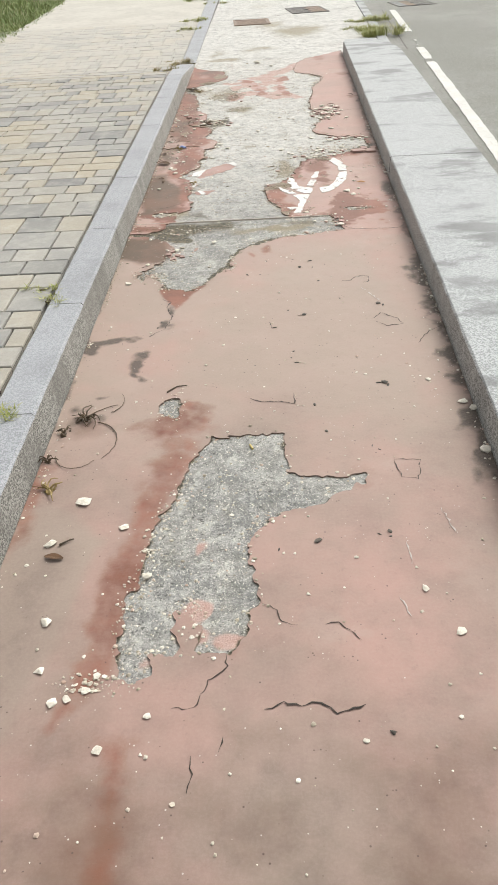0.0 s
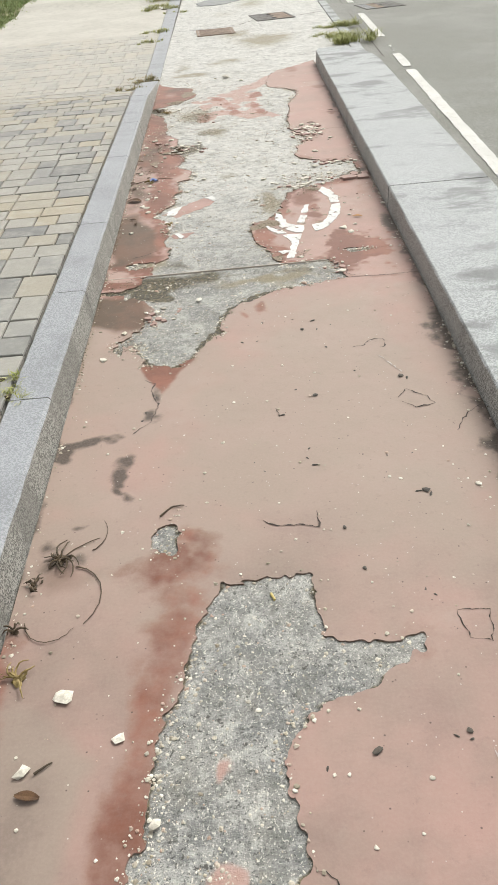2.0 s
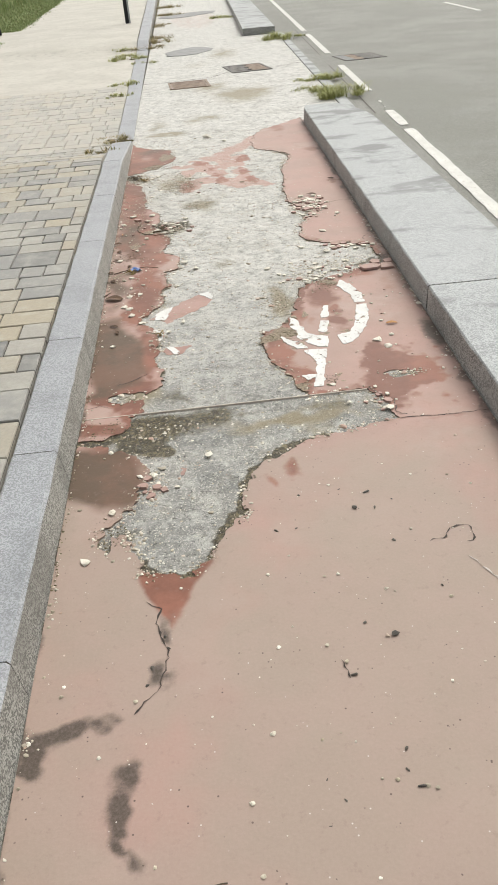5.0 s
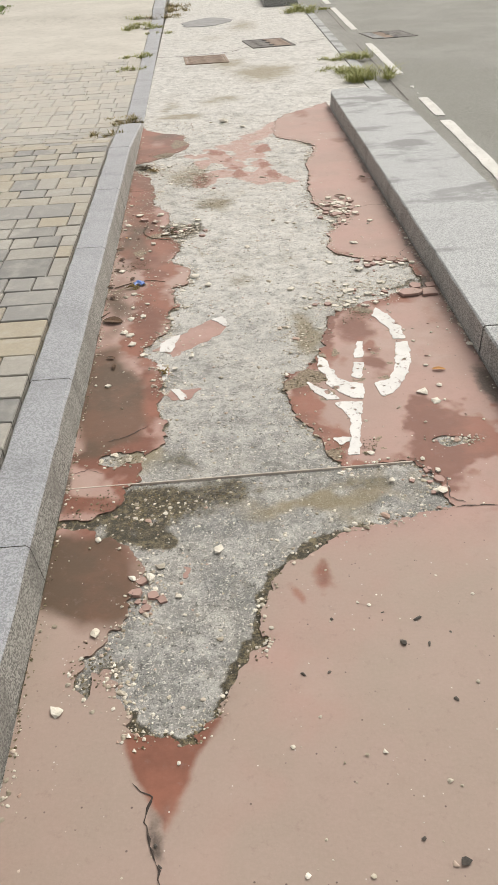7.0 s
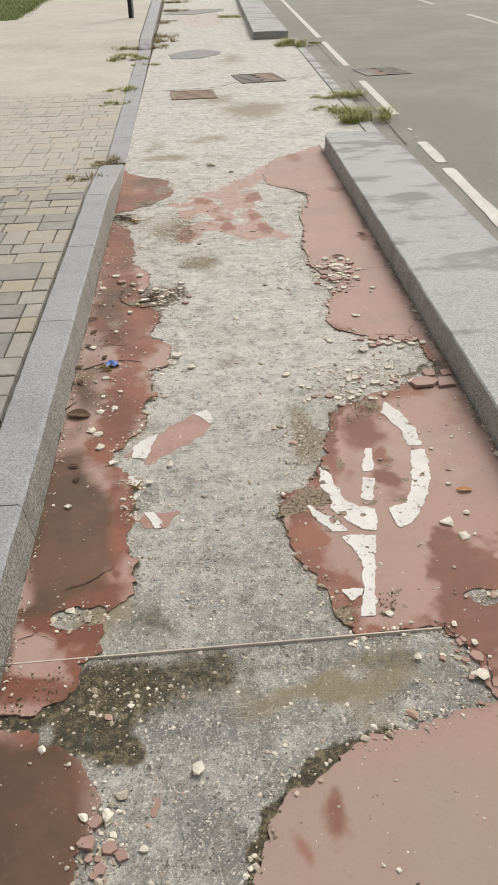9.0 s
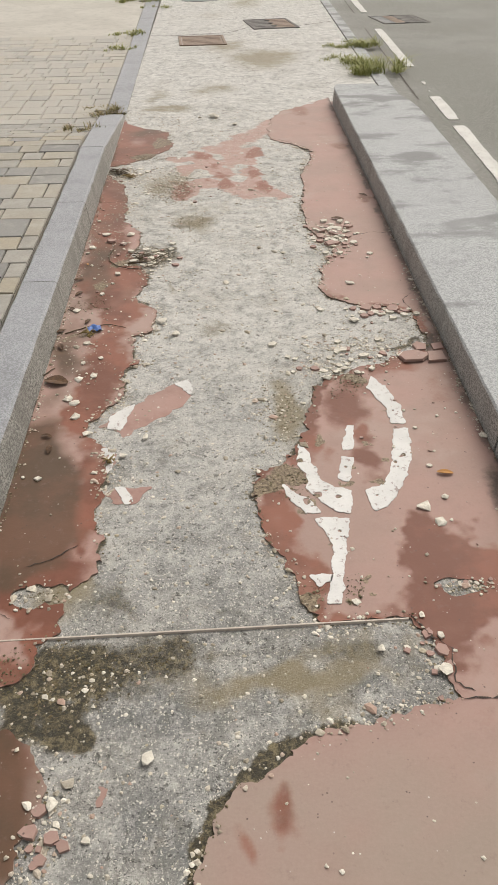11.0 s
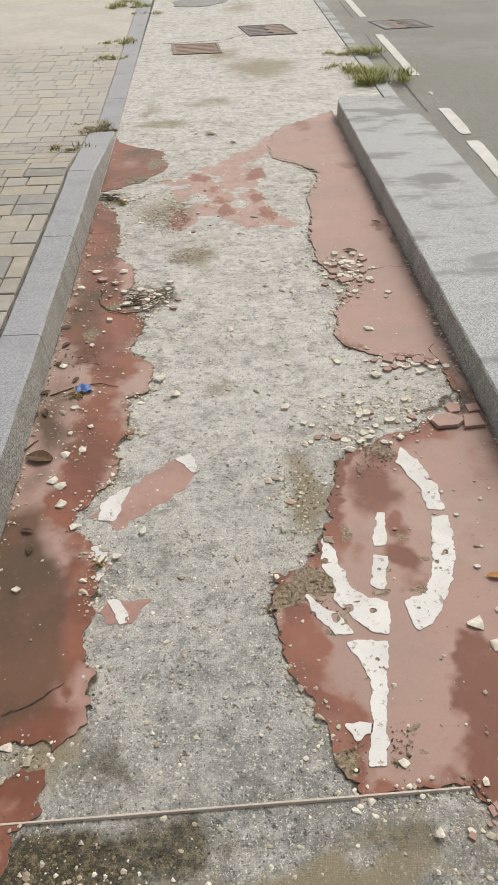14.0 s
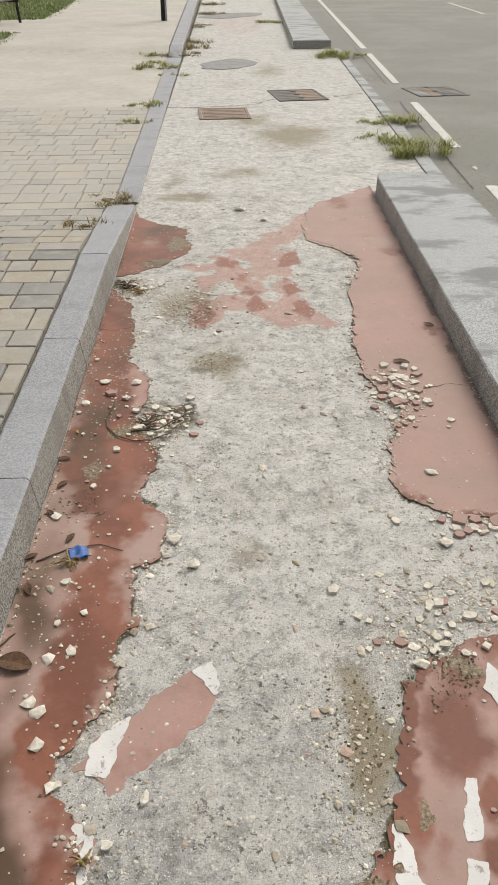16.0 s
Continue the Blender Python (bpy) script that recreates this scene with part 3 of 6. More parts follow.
DRIPS = ((0.49, 4.85, 0.017), (0.46, 4.815, 0.012), (0.465, 4.79, 0.012), (0.40, 4.72, 0.02), (0.28, 4.72, 0.015), (0.20, 4.67, 0.015), (0.20, 4.71, 0.012), (0.14, 4.60, 0.014), (0.16, 4.64, 0.02), (0.16, 4.84, 0.012), (0.42, 4.83, 0.012), (0.39, 4.92, 0.014), (0.22, 4.94, 0.014), (0.255, 4.66, 0.012), (0.30, 4.80, 0.012), (0.51, 5.10, 0.008), (0.21, 4.46, 0.007), (0.24, 4.51, 0.006), (0.37, 4.66, 0.01))


def red_stain(x, y):
    n = fractal(x, y, 0.16, 21)
    fine = fractal(x, y, 0.06, 22, 3)
    beside = [(-0.2, 2.05), (-0.26, 1.78), (-0.3, 1.6), (-0.33, 1.4), (-0.33, 1.1), (-0.5, 0.88), (-0.52, 1.0), (-0.49, 1.2), (-0.46, 1.4), (-0.42, 1.6), (-0.4, 1.8), (-0.37, 2.0)]
    strip = [(-0.76, 7.7), (-0.58, 7.6), (-0.56, 6.99), (-0.46, 6.53), (-0.38, 6.19), (-0.40, 5.98), (-0.46, 5.72), (-0.42, 5.32), (-0.48, 5.13), (-0.46, 4.4), (-0.52, 4.5), (-0.54, 5.0), (-0.62, 5.09), (-0.60, 5.41), (-0.56, 5.85), (-0.69, 6.10)]
    far = [(-0.8, 9.3), (-0.69, 9.05), (-0.34, 8.85), (-0.34, 8.35), (-0.5, 8.1), (-0.8, 7.9)]
    out = 0.5 * ease(inside(x, y, beside) + 0.1 * n + 0.04 * fine, -0.03, 0.05)
    out = np.maximum(out, ease(inside(x, y, strip) + 0.14 * n + 0.06 * fine, -0.06, 0.06) * (0.88 + 0.6 * fine))
    out = np.maximum(out, 0.9 * ease(inside(x, y, far) + 0.1 * n, -0.08, 0.06) - 0.55 * spot(x, y + 0.2 * n, -0.6, 8.5, 0.12, 0.2, 0.9))
    out = np.maximum(out, 0.95 * ease(inside(x, y, [(-0.49, 3.28), (-0.28, 3.30), (-0.34, 3.19), (-0.39, 3.04), (-0.42, 3.10), (-0.46, 3.17)]) + 0.04 * n, -0.02, 0.03))
    out = np.maximum(out, (0.9 + 0.5 * n) * ease(inside(x, y, [(0.33, 4.25), (0.42, 4.40), (0.47, 4.54), (0.62, 4.5), (0.72, 4.36), (0.70, 4.15), (0.40, 4.12)]) + 0.3 * n + 0.14 * fine, -0.07, 0.08))
    out = np.maximum(out, 0.95 * ease(inside(x, y, [(0.0, 4.80), (0.09, 4.71), (0.14, 4.56), (0.12, 4.46), (0.20, 4.38), (0.19, 4.30), (0.08, 4.28), (0.0, 4.5)]) + 0.12 * n + 0.1 * fine, -0.04, 0.05))
    out = np.maximum(out, ease(inside(x, y, [(-0.39, 0.95), (-0.27, 0.95), (-0.24, 0.4), (-0.36, 0.4)]) + 0.1 * n, -0.05, 0.07) * 0.5)
    for cx, cy, rx, ry, k in ((-0.58, 4.36, 0.18, 0.14, 1.0), (0.35, 5.14, 0.12, 0.2, 0.75), (0.37, 4.82, 0.06, 0.13, 1.0), (0.38, 4.97, 0.05, 0.08, 0.75), (0.20, 5.0, 0.06, 0.2, 0.85), (0.26, 4.86, 0.04, 0.08, 0.4), (0.07, 4.55, 0.07, 0.3, 0.8), (0.12, 4.35, 0.1, 0.1, 0.7), (0.55, 5.40, 0.2, 0.1, 0.8), (0.40, 5.28, 0.12, 0.1, 0.7), (0.72, 5.25, 0.1, 0.2, 0.3), (-0.66, 4.10, 0.2, 0.09, 0.95), (-0.6, 3.92, 0.2, 0.08, 0.6), (0.02, 3.77, 0.05, 0.06, 0.55), (-0.065, 3.67, 0.04, 0.05, 0.45), (-0.32, 2.11, 0.22, 0.12, 0.52), (-0.25, 2.2, 0.12, 0.1, 0.5), (-0.43, 2.15, 0.09, 0.07, 0.42), (-0.29, 2.0, 0.12, 0.12, 0.48), (-0.33, 1.88, 0.1, 0.1, 0.5), (-0.36, 1.76, 0.08, 0.08, 0.45), (-0.72, 1.75, 0.06, 0.35, 0.45), (0.62, 9.3, 0.12, 0.2, 0.5), (0.60, 8.95, 0.09, 0.1, 0.4), (0.80, 8.35, 0.1, 0.2, 0.45), (0.55, 8.25, 0.08, 0.2, 0.3), (0.78, 7.25, 0.06, 0.1, 0.6), (0.60, 3.93, 0.2, 0.05, 0.3)):
        out = np.maximum(out, k * spot(x + 0.3 * n * rx + 0.05 * fine, y + 0.25 * n, cx, cy, rx, ry, 0.7))
    rim = -bare(x, y)
    worn = ease(y, 3.9, 4.3) * (1 - ease(y, 5.8, 6.2) * (x > 0.2)) * (0.35 + 0.65 * ease(n, -0.05, 0.12)) + 0.2
    return np.maximum(out, worn * ease(0.05 + 0.1 * n - rim, 0.0, 0.06))


def clod_film(x, y):
    """Crumbly earth and washed-in sand lying on the coating."""
    n, fine = fractal(x, y, 0.1, 26), fractal(x, y, 0.035, 27, 3)
    out = 0.0 * x
    for cx, cy, rx, ry, k in ((0.40, 5.30, 0.07, 0.06, 1.0), (0.12, 4.77, 0.09, 0.07, 1.0), (0.06, 4.73, 0.05, 0.06, 0.9), (0.145, 4.28, 0.05, 0.045, 1.0), (0.22, 4.93, 0.03, 0.05, 0.7), (0.24, 4.26, 0.022, 0.018, 0.9), (0.31, 4.29, 0.018, 0.016, 0.8), (0.30, 4.34, 0.015, 0.015, 0.7), (-0.48, 8.15, 0.2, 0.12, 0.8), (-0.42, 8.5, 0.1, 0.25, 0.6), (-0.68, 7.88, 0.1, 0.09, 1.0), (-0.58, 6.2, 0.05, 0.1, 0.6), (-0.50, 6.42, 0.1, 0.06, 0.9), (-0.66, 5.7, 0.06, 0.06, 0.5), (0.52, 6.62, 0.06, 0.1, 0.5)):
        out = np.maximum(out, k * spot(x + 0.12 * n, y + 0.12 * n, cx, cy, rx, ry, 0.6) + 0.3 * fine * (spot(x, y, cx, cy, rx, ry) > 0))
    for cx, cy, r in DRIPS:
        out = np.maximum(out, spot(x + 0.1 * fine, y, cx, cy, 1.3 * r, 1.3 * r, 0.6))
    return out



def mud_stain(x, y):
    n = fractal(x, y, 0.2, 33)
    out = 0.85 * ease(inside(x, y, [(-0.80, 5.1), (-0.63, 5.12), (-0.52, 4.78), (-0.49, 4.56), (-0.50, 4.40), (-0.63, 4.33), (-0.72, 4.33), (-0.72, 4.54)]) + 0.1 * n, -0.06, 0.05)
    out = np.maximum(out, 0.95 * ease(inside(x, y, [(-0.76, 3.96), (-0.57, 3.96), (-0.48, 3.86), (-0.46, 3.74), (-0.50, 3.62), (-0.62, 3.60), (-0.76, 3.7)]) + 0.08 * n, -0.06, 0.08))
    out = np.maximum(out, 0.28 * (1 - ease(y, 0.75, 1.25)) + 0.25 * n * (1 - ease(y, 1.2, 1.6)))
    for cx, cy, rx, ry, k in ((-0.66, 5.6, 0.12, 0.6, 0.55), (-0.64, 6.4, 0.14, 0.7, 0.6), (-0.6, 7.2, 0.15, 0.5, 0.4), (-0.5, 8.8, 0.3, 0.3, 0.45), (-0.62, 2.15, 0.16, 0.1, 0.4), (-0.66, 1.85, 0.12, 0.1, 0.3)):
        out = np.maximum(out, k * spot(x + 0.2 * n, y + 0.2 * n, cx, cy, rx, ry, 0.8))
    return out


def dust_film(x, y):
    n = fractal(x, y, 0.3, 41)
    near = ease(inside(x, y, [(-0.80, 1.75), (-0.60, 1.72), (-0.44, 1.57), (-0.48, 1.35), (-0.50, 1.14), (-0.55, 0.9), (-0.8, 0.9)]) + 0.12 * n, -0.03, 0.08)
    slab = 0.9 * ease(inside(x, y, [(-0.35, 3.1), (0.1, 3.75), (0.62, 3.9), (0.6, 2.6), (0.35, 2.1), (-0.1, 2.15), (-0.5, 2.45)]) + 0.25 * n, -0.12, 0.25)
    whole = (0.72 + 1.1 * n) * (1 - ease(y, 3.7, 4.0)) * (0.3 + 0.7 * ease(y, 1.5, 2.4))
    return np.maximum(np.maximum(np.maximum(near, slab), whole), 0.7 * spot(x, y, 0.05, 0.7, 0.4, 0.5, 0.9) + 0.5 * n)


def soil_and_falloff(x, y):
    """Grey dirt trodden into the near end, plus painted darkening for weaker light there."""
    n, fine = fractal(x, y, 0.3, 45), fractal(x, y, 0.07, 46)
    out = 0.62 * (1 - ease(y + 0.25 * n, 0.75, 1.2)) + 0.5 * fine * (1 - ease(y, 1.0, 1.4))
    # Painted darkening: the near coating gives back less light seen steeply.
    out = np.maximum(out, (0.42 + 0.7 * n) * (1 - ease(y, 1.9, 2.7)))
    out = np.maximum(out, 0.5 * spot(x + 0.3 * n, y + 0.3 * n, 0.15, 0.95, 0.4, 0.22, 0.8))
    return np.maximum(out, 0.75 * spot(x + 0.2 * n, y + 0.3 * n, -0.64, 1.3, 0.24, 0.7, 0.9))


def grime_film(x, y):
    n = fractal(x, y, 0.12, 51)
    edge = right_foot(y) - x
    out = ease(0.09 + 0.24 * n - edge, 0.0, 0.14) * ease(y, 1.3, 1.8) * (1 - ease(y, 3.4, 3.9))
    out = np.maximum(out, 0.8 * spot(x, y, 0.76, 4.62, 0.08, 0.22, 0.7))
    out = np.maximum(out, 0.5 * ease(0.05 + 0.1 * n - edge, 0.0, 0.05))
    out = np.maximum(out, 0.7 * ease(0.02 + 0.08 * n - (x - LEFT), 0.0, 0.05))
    for line, w, k in (([(-0.43, 3.12), (-0.40, 2.97), (-0.43, 2.86), (-0.50, 2.79), (-0.59, 2.79), (-0.69, 2.75), (-0.70, 2.68)], 0.028, 1.0), ([(-0.49, 2.67), (-0.50, 2.57), (-0.47, 2.46)], 0.03, 0.9), ([(-0.68, 2.26), (-0.58, 2.2)], 0.04, 0.6)):
        out = np.maximum(out, k * ease(along(x, y, line, w * 0.7) + 0.05 * n, -0.03, 0.04) * np.clip(0.75 + 3.0 * fractal(x, y, 0.09, 52, 3), 0, 1.1))
    for cx, cy, rx, ry, k in ((-0.42, 2.92, 0.045, 0.05, 0.8), (-0.70, 2.70, 0.03, 0.04, 0.9), (-0.60, 2.79, 0.06, 0.02, 0.8), (-0.48, 2.5, 0.035, 0.06, 0.75), (-0.56, 2.36, 0.03, 0.02, 0.6), (0.69, 5.46, 0.12, 0.05, 0.8), (0.78, 5.6, 0.05, 0.12, 0.8), (-0.62, 2.2, 0.07, 0.04, 0.5)):
        out = np.maximum(out, k * spot(x + 0.15 * n, y + 0.1 * n, cx, cy, rx, ry, 0.8))
    return out


# ---- ground, road, lane ----
tagged(mesh("ground", [(-400, -300, -0.16), (400, -300, -0.16), (400, 700, -0.16), (-400, 700, -0.16)], [(0, 1, 2, 3)], MAT_SOIL), "dry brown soil ground around the street", "ground", kind="structure")


def grid_sheet(name, xs, ys, put, mat):
    """A fine sheet: put(u, y) gives the places of a grid of u from 0 to 1 and y."""
    U, Y = np.meshgrid(xs, ys)
    X, Z = put(U, Y)
    ny, nx = U.shape
    k = np.arange(nx * ny).reshape(ny, nx)
    faces = np.stack([k[:-1, :-1], k[:-1, 1:], k[1:, 1:], k[1:, :-1]], -1).reshape(-1, 4).tolist()
    ob = mesh(name, np.stack([X, Y, Z], -1).reshape(-1, 3).tolist(), faces, mat, smooth=True)
    return ob, X.ravel(), Y.ravel()


road, _, _ = grid_sheet("road", np.linspace(0, 1, 60), np.r_[np.arange(-6, 30, 0.25), np.arange(30, 140, 2.0)], lambda u, y: (0.9 + 0.03 * y + 13 * u, -0.03 + 0.006 * fractal(0.9 + 13 * u, y, 0.9, 61)), MAT_ASPHALT)
tagged(road, "grey worn asphalt road beside the cycle lane", "road", kind="structure")

lane_y = np.r_[np.arange(-4, 0.4, 0.1), np.arange(0.4, 9.6, 0.011), np.arange(9.6, 20, 0.05), np.arange(20, 70, 0.5)]
slab, sx, sy = grid_sheet("lane_slab", np.linspace(0, 1, 150), lane_y, lambda u, y: (LEFT - 0.01 + u * (strip_x(y) - LEFT + 0.005), -0.0055 + 0.003 * (1 - ease(y, 8.6, 9.5)) * fractal(LEFT + 2 * u, y, 0.05, 71, 3) + 0.002 * fractal(LEFT + 2 * u, y, 0.5, 72)), MAT_CONCRETE)
tagged(slab, "pale weathered concrete slab of the cycle lane", "pavement", kind="structure")


def slab_mud(x, y):
    n = fractal(x, y, 0.1, 81)
    out = (1.0 + 0.9 * n) * ease(inside(x, y, [(-0.76, 4.03), (-0.54, 4.18), (-0.36, 4.18), (-0.34, 4.05), (-0.40, 3.98), (-0.46, 3.87), (-0.50, 3.86), (-0.56, 3.93), (-0.76, 3.96)]) + 0.2 * n, -0.06, 0.05)
    out = np.maximum(out, 0.62 * ease(inside(x, y, [(-0.42, 4.18), (-0.1, 4.18), (-0.16, 4.06), (-0.28, 4.0), (-0.42, 3.97)]) + 0.15 * n, -0.06, 0.06))
    out = np.maximum(out, ease(coated(x, y) + 0.045 + 0.1 * n, 0.0, 0.035) * ease(along(x, y, [(0.12, 3.9), (0.05, 3.87), (-0.06, 3.81), (-0.13, 3.72), (-0.17, 3.62), (-0.18, 3.50), (-0.26, 3.36), (-0.34, 3.26), (-0.46, 3.28)], 0.1), 0.0, 0.05))
    out = np.maximum(out, 0.5 * ease(inside(x, y, [(-0.30, 4.165), (0.36, 4.185), (0.3, 4.02), (-0.1, 4.05), (-0.3, 4.0)]) + 0.06 * n, 0.0, 0.08))
    out = np.maximum(out, 0.8 * ease(0.008 + 0.06 * n + coated(x, y), 0.0, 0.014) * ease(y, 0.0, 0.5) * (1 - ease(y, 8.2, 8.5)) * (1 - ease(y, 7.6, 7.9) * (x < 0.2)))
    for cx, cy, rx, ry, k in ((-0.4, 6.5, 0.16, 0.22, 0.85), (-0.66, 7.85, 0.14, 0.2, 0.9), (-0.56, 3.43, 0.07, 0.1, 0.5), (0.6, 5.53, 0.14, 0.06, 0.8), (0.74, 5.6, 0.04, 0.1, 0.9), (-0.18, 6.98, 0.14, 0.2, 0.5), (-0.32, 7.55, 0.12, 0.2, 0.4), (-0.28, 5.02, 0.06, 0.06, 0.2), (-0.55, 4.32, 0.08, 0.05, 0.6), (-0.36, 4.28, 0.2, 0.14, 0.55), (-0.1, 4.24, 0.3, 0.07, 0.4), (0.45, 6.6, 0.06, 0.3, 0.4)):
        out = np.maximum(out, k * spot(x + 0.3 * n, y + 0.3 * n, cx, cy, rx, ry, 0.8))
    return out


def slab_moss(x, y):
    n = fractal(x, y, 0.25, 91)
    out = 0.0 * x
    for cx, cy, rx, ry, k in ((0.12, 5.12, 0.13, 0.28, 1.0), (0.45, 11.5, 0.55, 0.7, 0.9), (0.1, 12.2, 0.35, 0.5, 0.7), (-0.05, 10.1, 0.35, 0.25, 0.6), (-0.4, 9.5, 0.3, 0.25, 0.9), (-0.15, 7.0, 0.2, 0.25, 0.8), (-0.35, 7.6, 0.2, 0.4, 0.7), (0.1, 4.08, 0.4, 0.1, 0.85), (-0.5, 4.33, 0.14, 0.08, 0.8), (-0.35, 6.05, 0.05, 0.12, 0.6), (-0.1, 5.75, 0.12, 0.15, 0.45), (0.5, 15.8, 0.35, 1.2, 0.6), (0.0, 14.6, 0.4, 0.7, 0.4), (0.28, 4.3, 0.05, 0.08, 0.8), (-0.55, 9.9, 0.15, 0.5, 0.5), (0.14, 4.75, 0.09, 0.09, 0.8)):
        out = np.maximum(out, k * spot(x + 0.35 * n, y + 0.5 * n, cx, cy, rx, ry, 0.9))
    return out


PINK_LINES = (([(-0.17, 8.25), (-0.07, 7.95), (-0.01, 7.71), (0.0, 7.58)], 0.055), ([(-0.34, 8.08), (-0.18, 8.12)], 0.05), ([(-0.15, 7.61), (-0.01, 7.57), (0.11, 7.43), (0.25, 7.38)], 0.075), ([(0.19, 8.29), (0.16, 7.9), (0.16, 7.66), (0.2, 7.5)], 0.05))


def slab_pink(x, y):
    """What is left of the coating as a thin film on the slab."""
    n, ragged = fractal(x, y, 0.3, 95), fractal(x, y, 0.12, 96, 4)
    film = [(-0.2, 8.3), (-0.05, 8.5), (0.22, 8.92), (0.46, 9.2), (0.83, 9.66), (1.0, 9.6), (0.7, 8.9), (0.5, 8.45), (0.35, 8.6), (0.18, 8.36), (0.1, 7.9), (0.0, 7.7), (-0.05, 8.1)]
    out = 0.6 * ease(inside(x, y, film) + 0.2 * ragged, -0.05, 0.08)
    out = np.maximum(out, 0.9 * ease(inside(x, y, [(-0.35, 7.68), (-0.17, 7.66), (-0.15, 7.47), (-0.22, 7.27), (-0.3, 7.3), (-0.33, 7.44)]) + 0.12 * ragged, -0.02, 0.03))
    out = np.maximum(out, 0.6 * ease(inside(x, y, [(-0.31, 7.97), (-0.19, 8.0), (-0.21, 7.72), (-0.29, 7.72)]) + 0.1 * ragged, -0.02, 0.03))
    for line, w in PINK_LINES:
        out = np.maximum(out, 0.92 * ease(along(x, y, line, 1.35 * w) + 0.24 * ragged, -0.03, 0.05))
    out = np.maximum(out, 0.35 * spot(x, y + 0.3 * n, 0.2, 24, 1.0, 5.0, 0.5))
    for cx, cy, rx, ry, k in ((-0.19, 1.3, 0.04, 0.06, 0.9), (-0.19, 1.22, 0.07, 0.05, 0.7), (-0.18, 1.53, 0.035, 0.05, 0.55), (-0.2, 1.75, 0.05, 0.05, 0.3), (-0.1, 1.2, 0.05, 0.04, 0.8), (-0.28, 1.14, 0.05, 0.04, 0.5)):
        out = np.maximum(out, k * spot(x + 0.1 * ragged, y, cx, cy, rx, ry, 0.8))
    return out


def slab_red(x, y):
    ragged = fractal(x, y, 0.12, 97, 4)
    out = 0.75 * ease(inside(x, y, [(-0.33, 7.66), (-0.2, 7.66), (-0.19, 7.47), (-0.24, 7.3), (-0.3, 7.36)]) + 0.1 * ragged, -0.02, 0.04)
    for line, w in PINK_LINES[:1] + PINK_LINES[3:]:
        out = np.maximum(out, 0.62 * ease(along(x, y, line, w) + 0.3 * ragged, -0.05, 0.06))
    return out


for key, fn in (("mud", slab_mud), ("red", slab_red), ("moss", slab_moss), ("pink", slab_pink), ("pale", lambda x, y: 0.4 * ease(y, 4.15, 4.6) + 0.45 * ease(y, 4.7, 5.9) + 0.25 * ease(y, 7.5, 10.0))):
    a = slab.data.attributes.new(key, "FLOAT", "POINT")
    a.data.foreach_set("value", np.clip(fn(sx, sy), 0, 1).astype(np.float32))

coating = sheet_of("red_coating", coated, -0.75, 0.93, 0.3, 10.0, 0.0065, lambda x, y: 0.002 * fractal(x, y, 0.6, 65) + 0.001 * fractal(x, y, 0.08, 66) - 0.0025 * np.maximum(ease(y, 8.3, 8.6), ease(y, 7.7, 8.0) * (x < 0.2)), 0.008, [MAT_COAT, MAT_EDGE], None, (("red", red_stain), ("mud", mud_stain), ("dust", dust_film), ("grime", grime_film), ("soil", soil_and_falloff), ("clod", clod_film)))
tagged(coating, "peeling faded red surface coating of the cycle lane", "pavement", kind="structure")
behind = mesh("coating_behind", [(LEFT + 0.004, -4, -0.001), (right_foot(-4), -4, -0.001), (right_foot(0.3) - 0.004, 0.3, -0.001), (LEFT + 0.004, 0.3, -0.001)], [(0, 1, 2, 3)], MAT_COAT, coating)

for outline in (STRIP, SCRAP, FLECK, CHUNK):
    xs, ys = [p[0] for p in outline], [p[1] for p in outline]
    sheet_of("coating_remnant", lambda x, y, outline=outline: inside(x, y, outline) + 0.055 * fractal(x, y, 0.05, 11, 4), min(xs) - 0.03, max(xs) + 0.03, min(ys) - 0.03, max(ys) + 0.03, 0.006, lambda x, y: -0.0042 + 0.001 * fractal(x, y, 0.05, 13), 0.003, [MAT_COAT, MAT_COAT], coating, (("red", lambda x, y: 0.22 + 0 * x),))

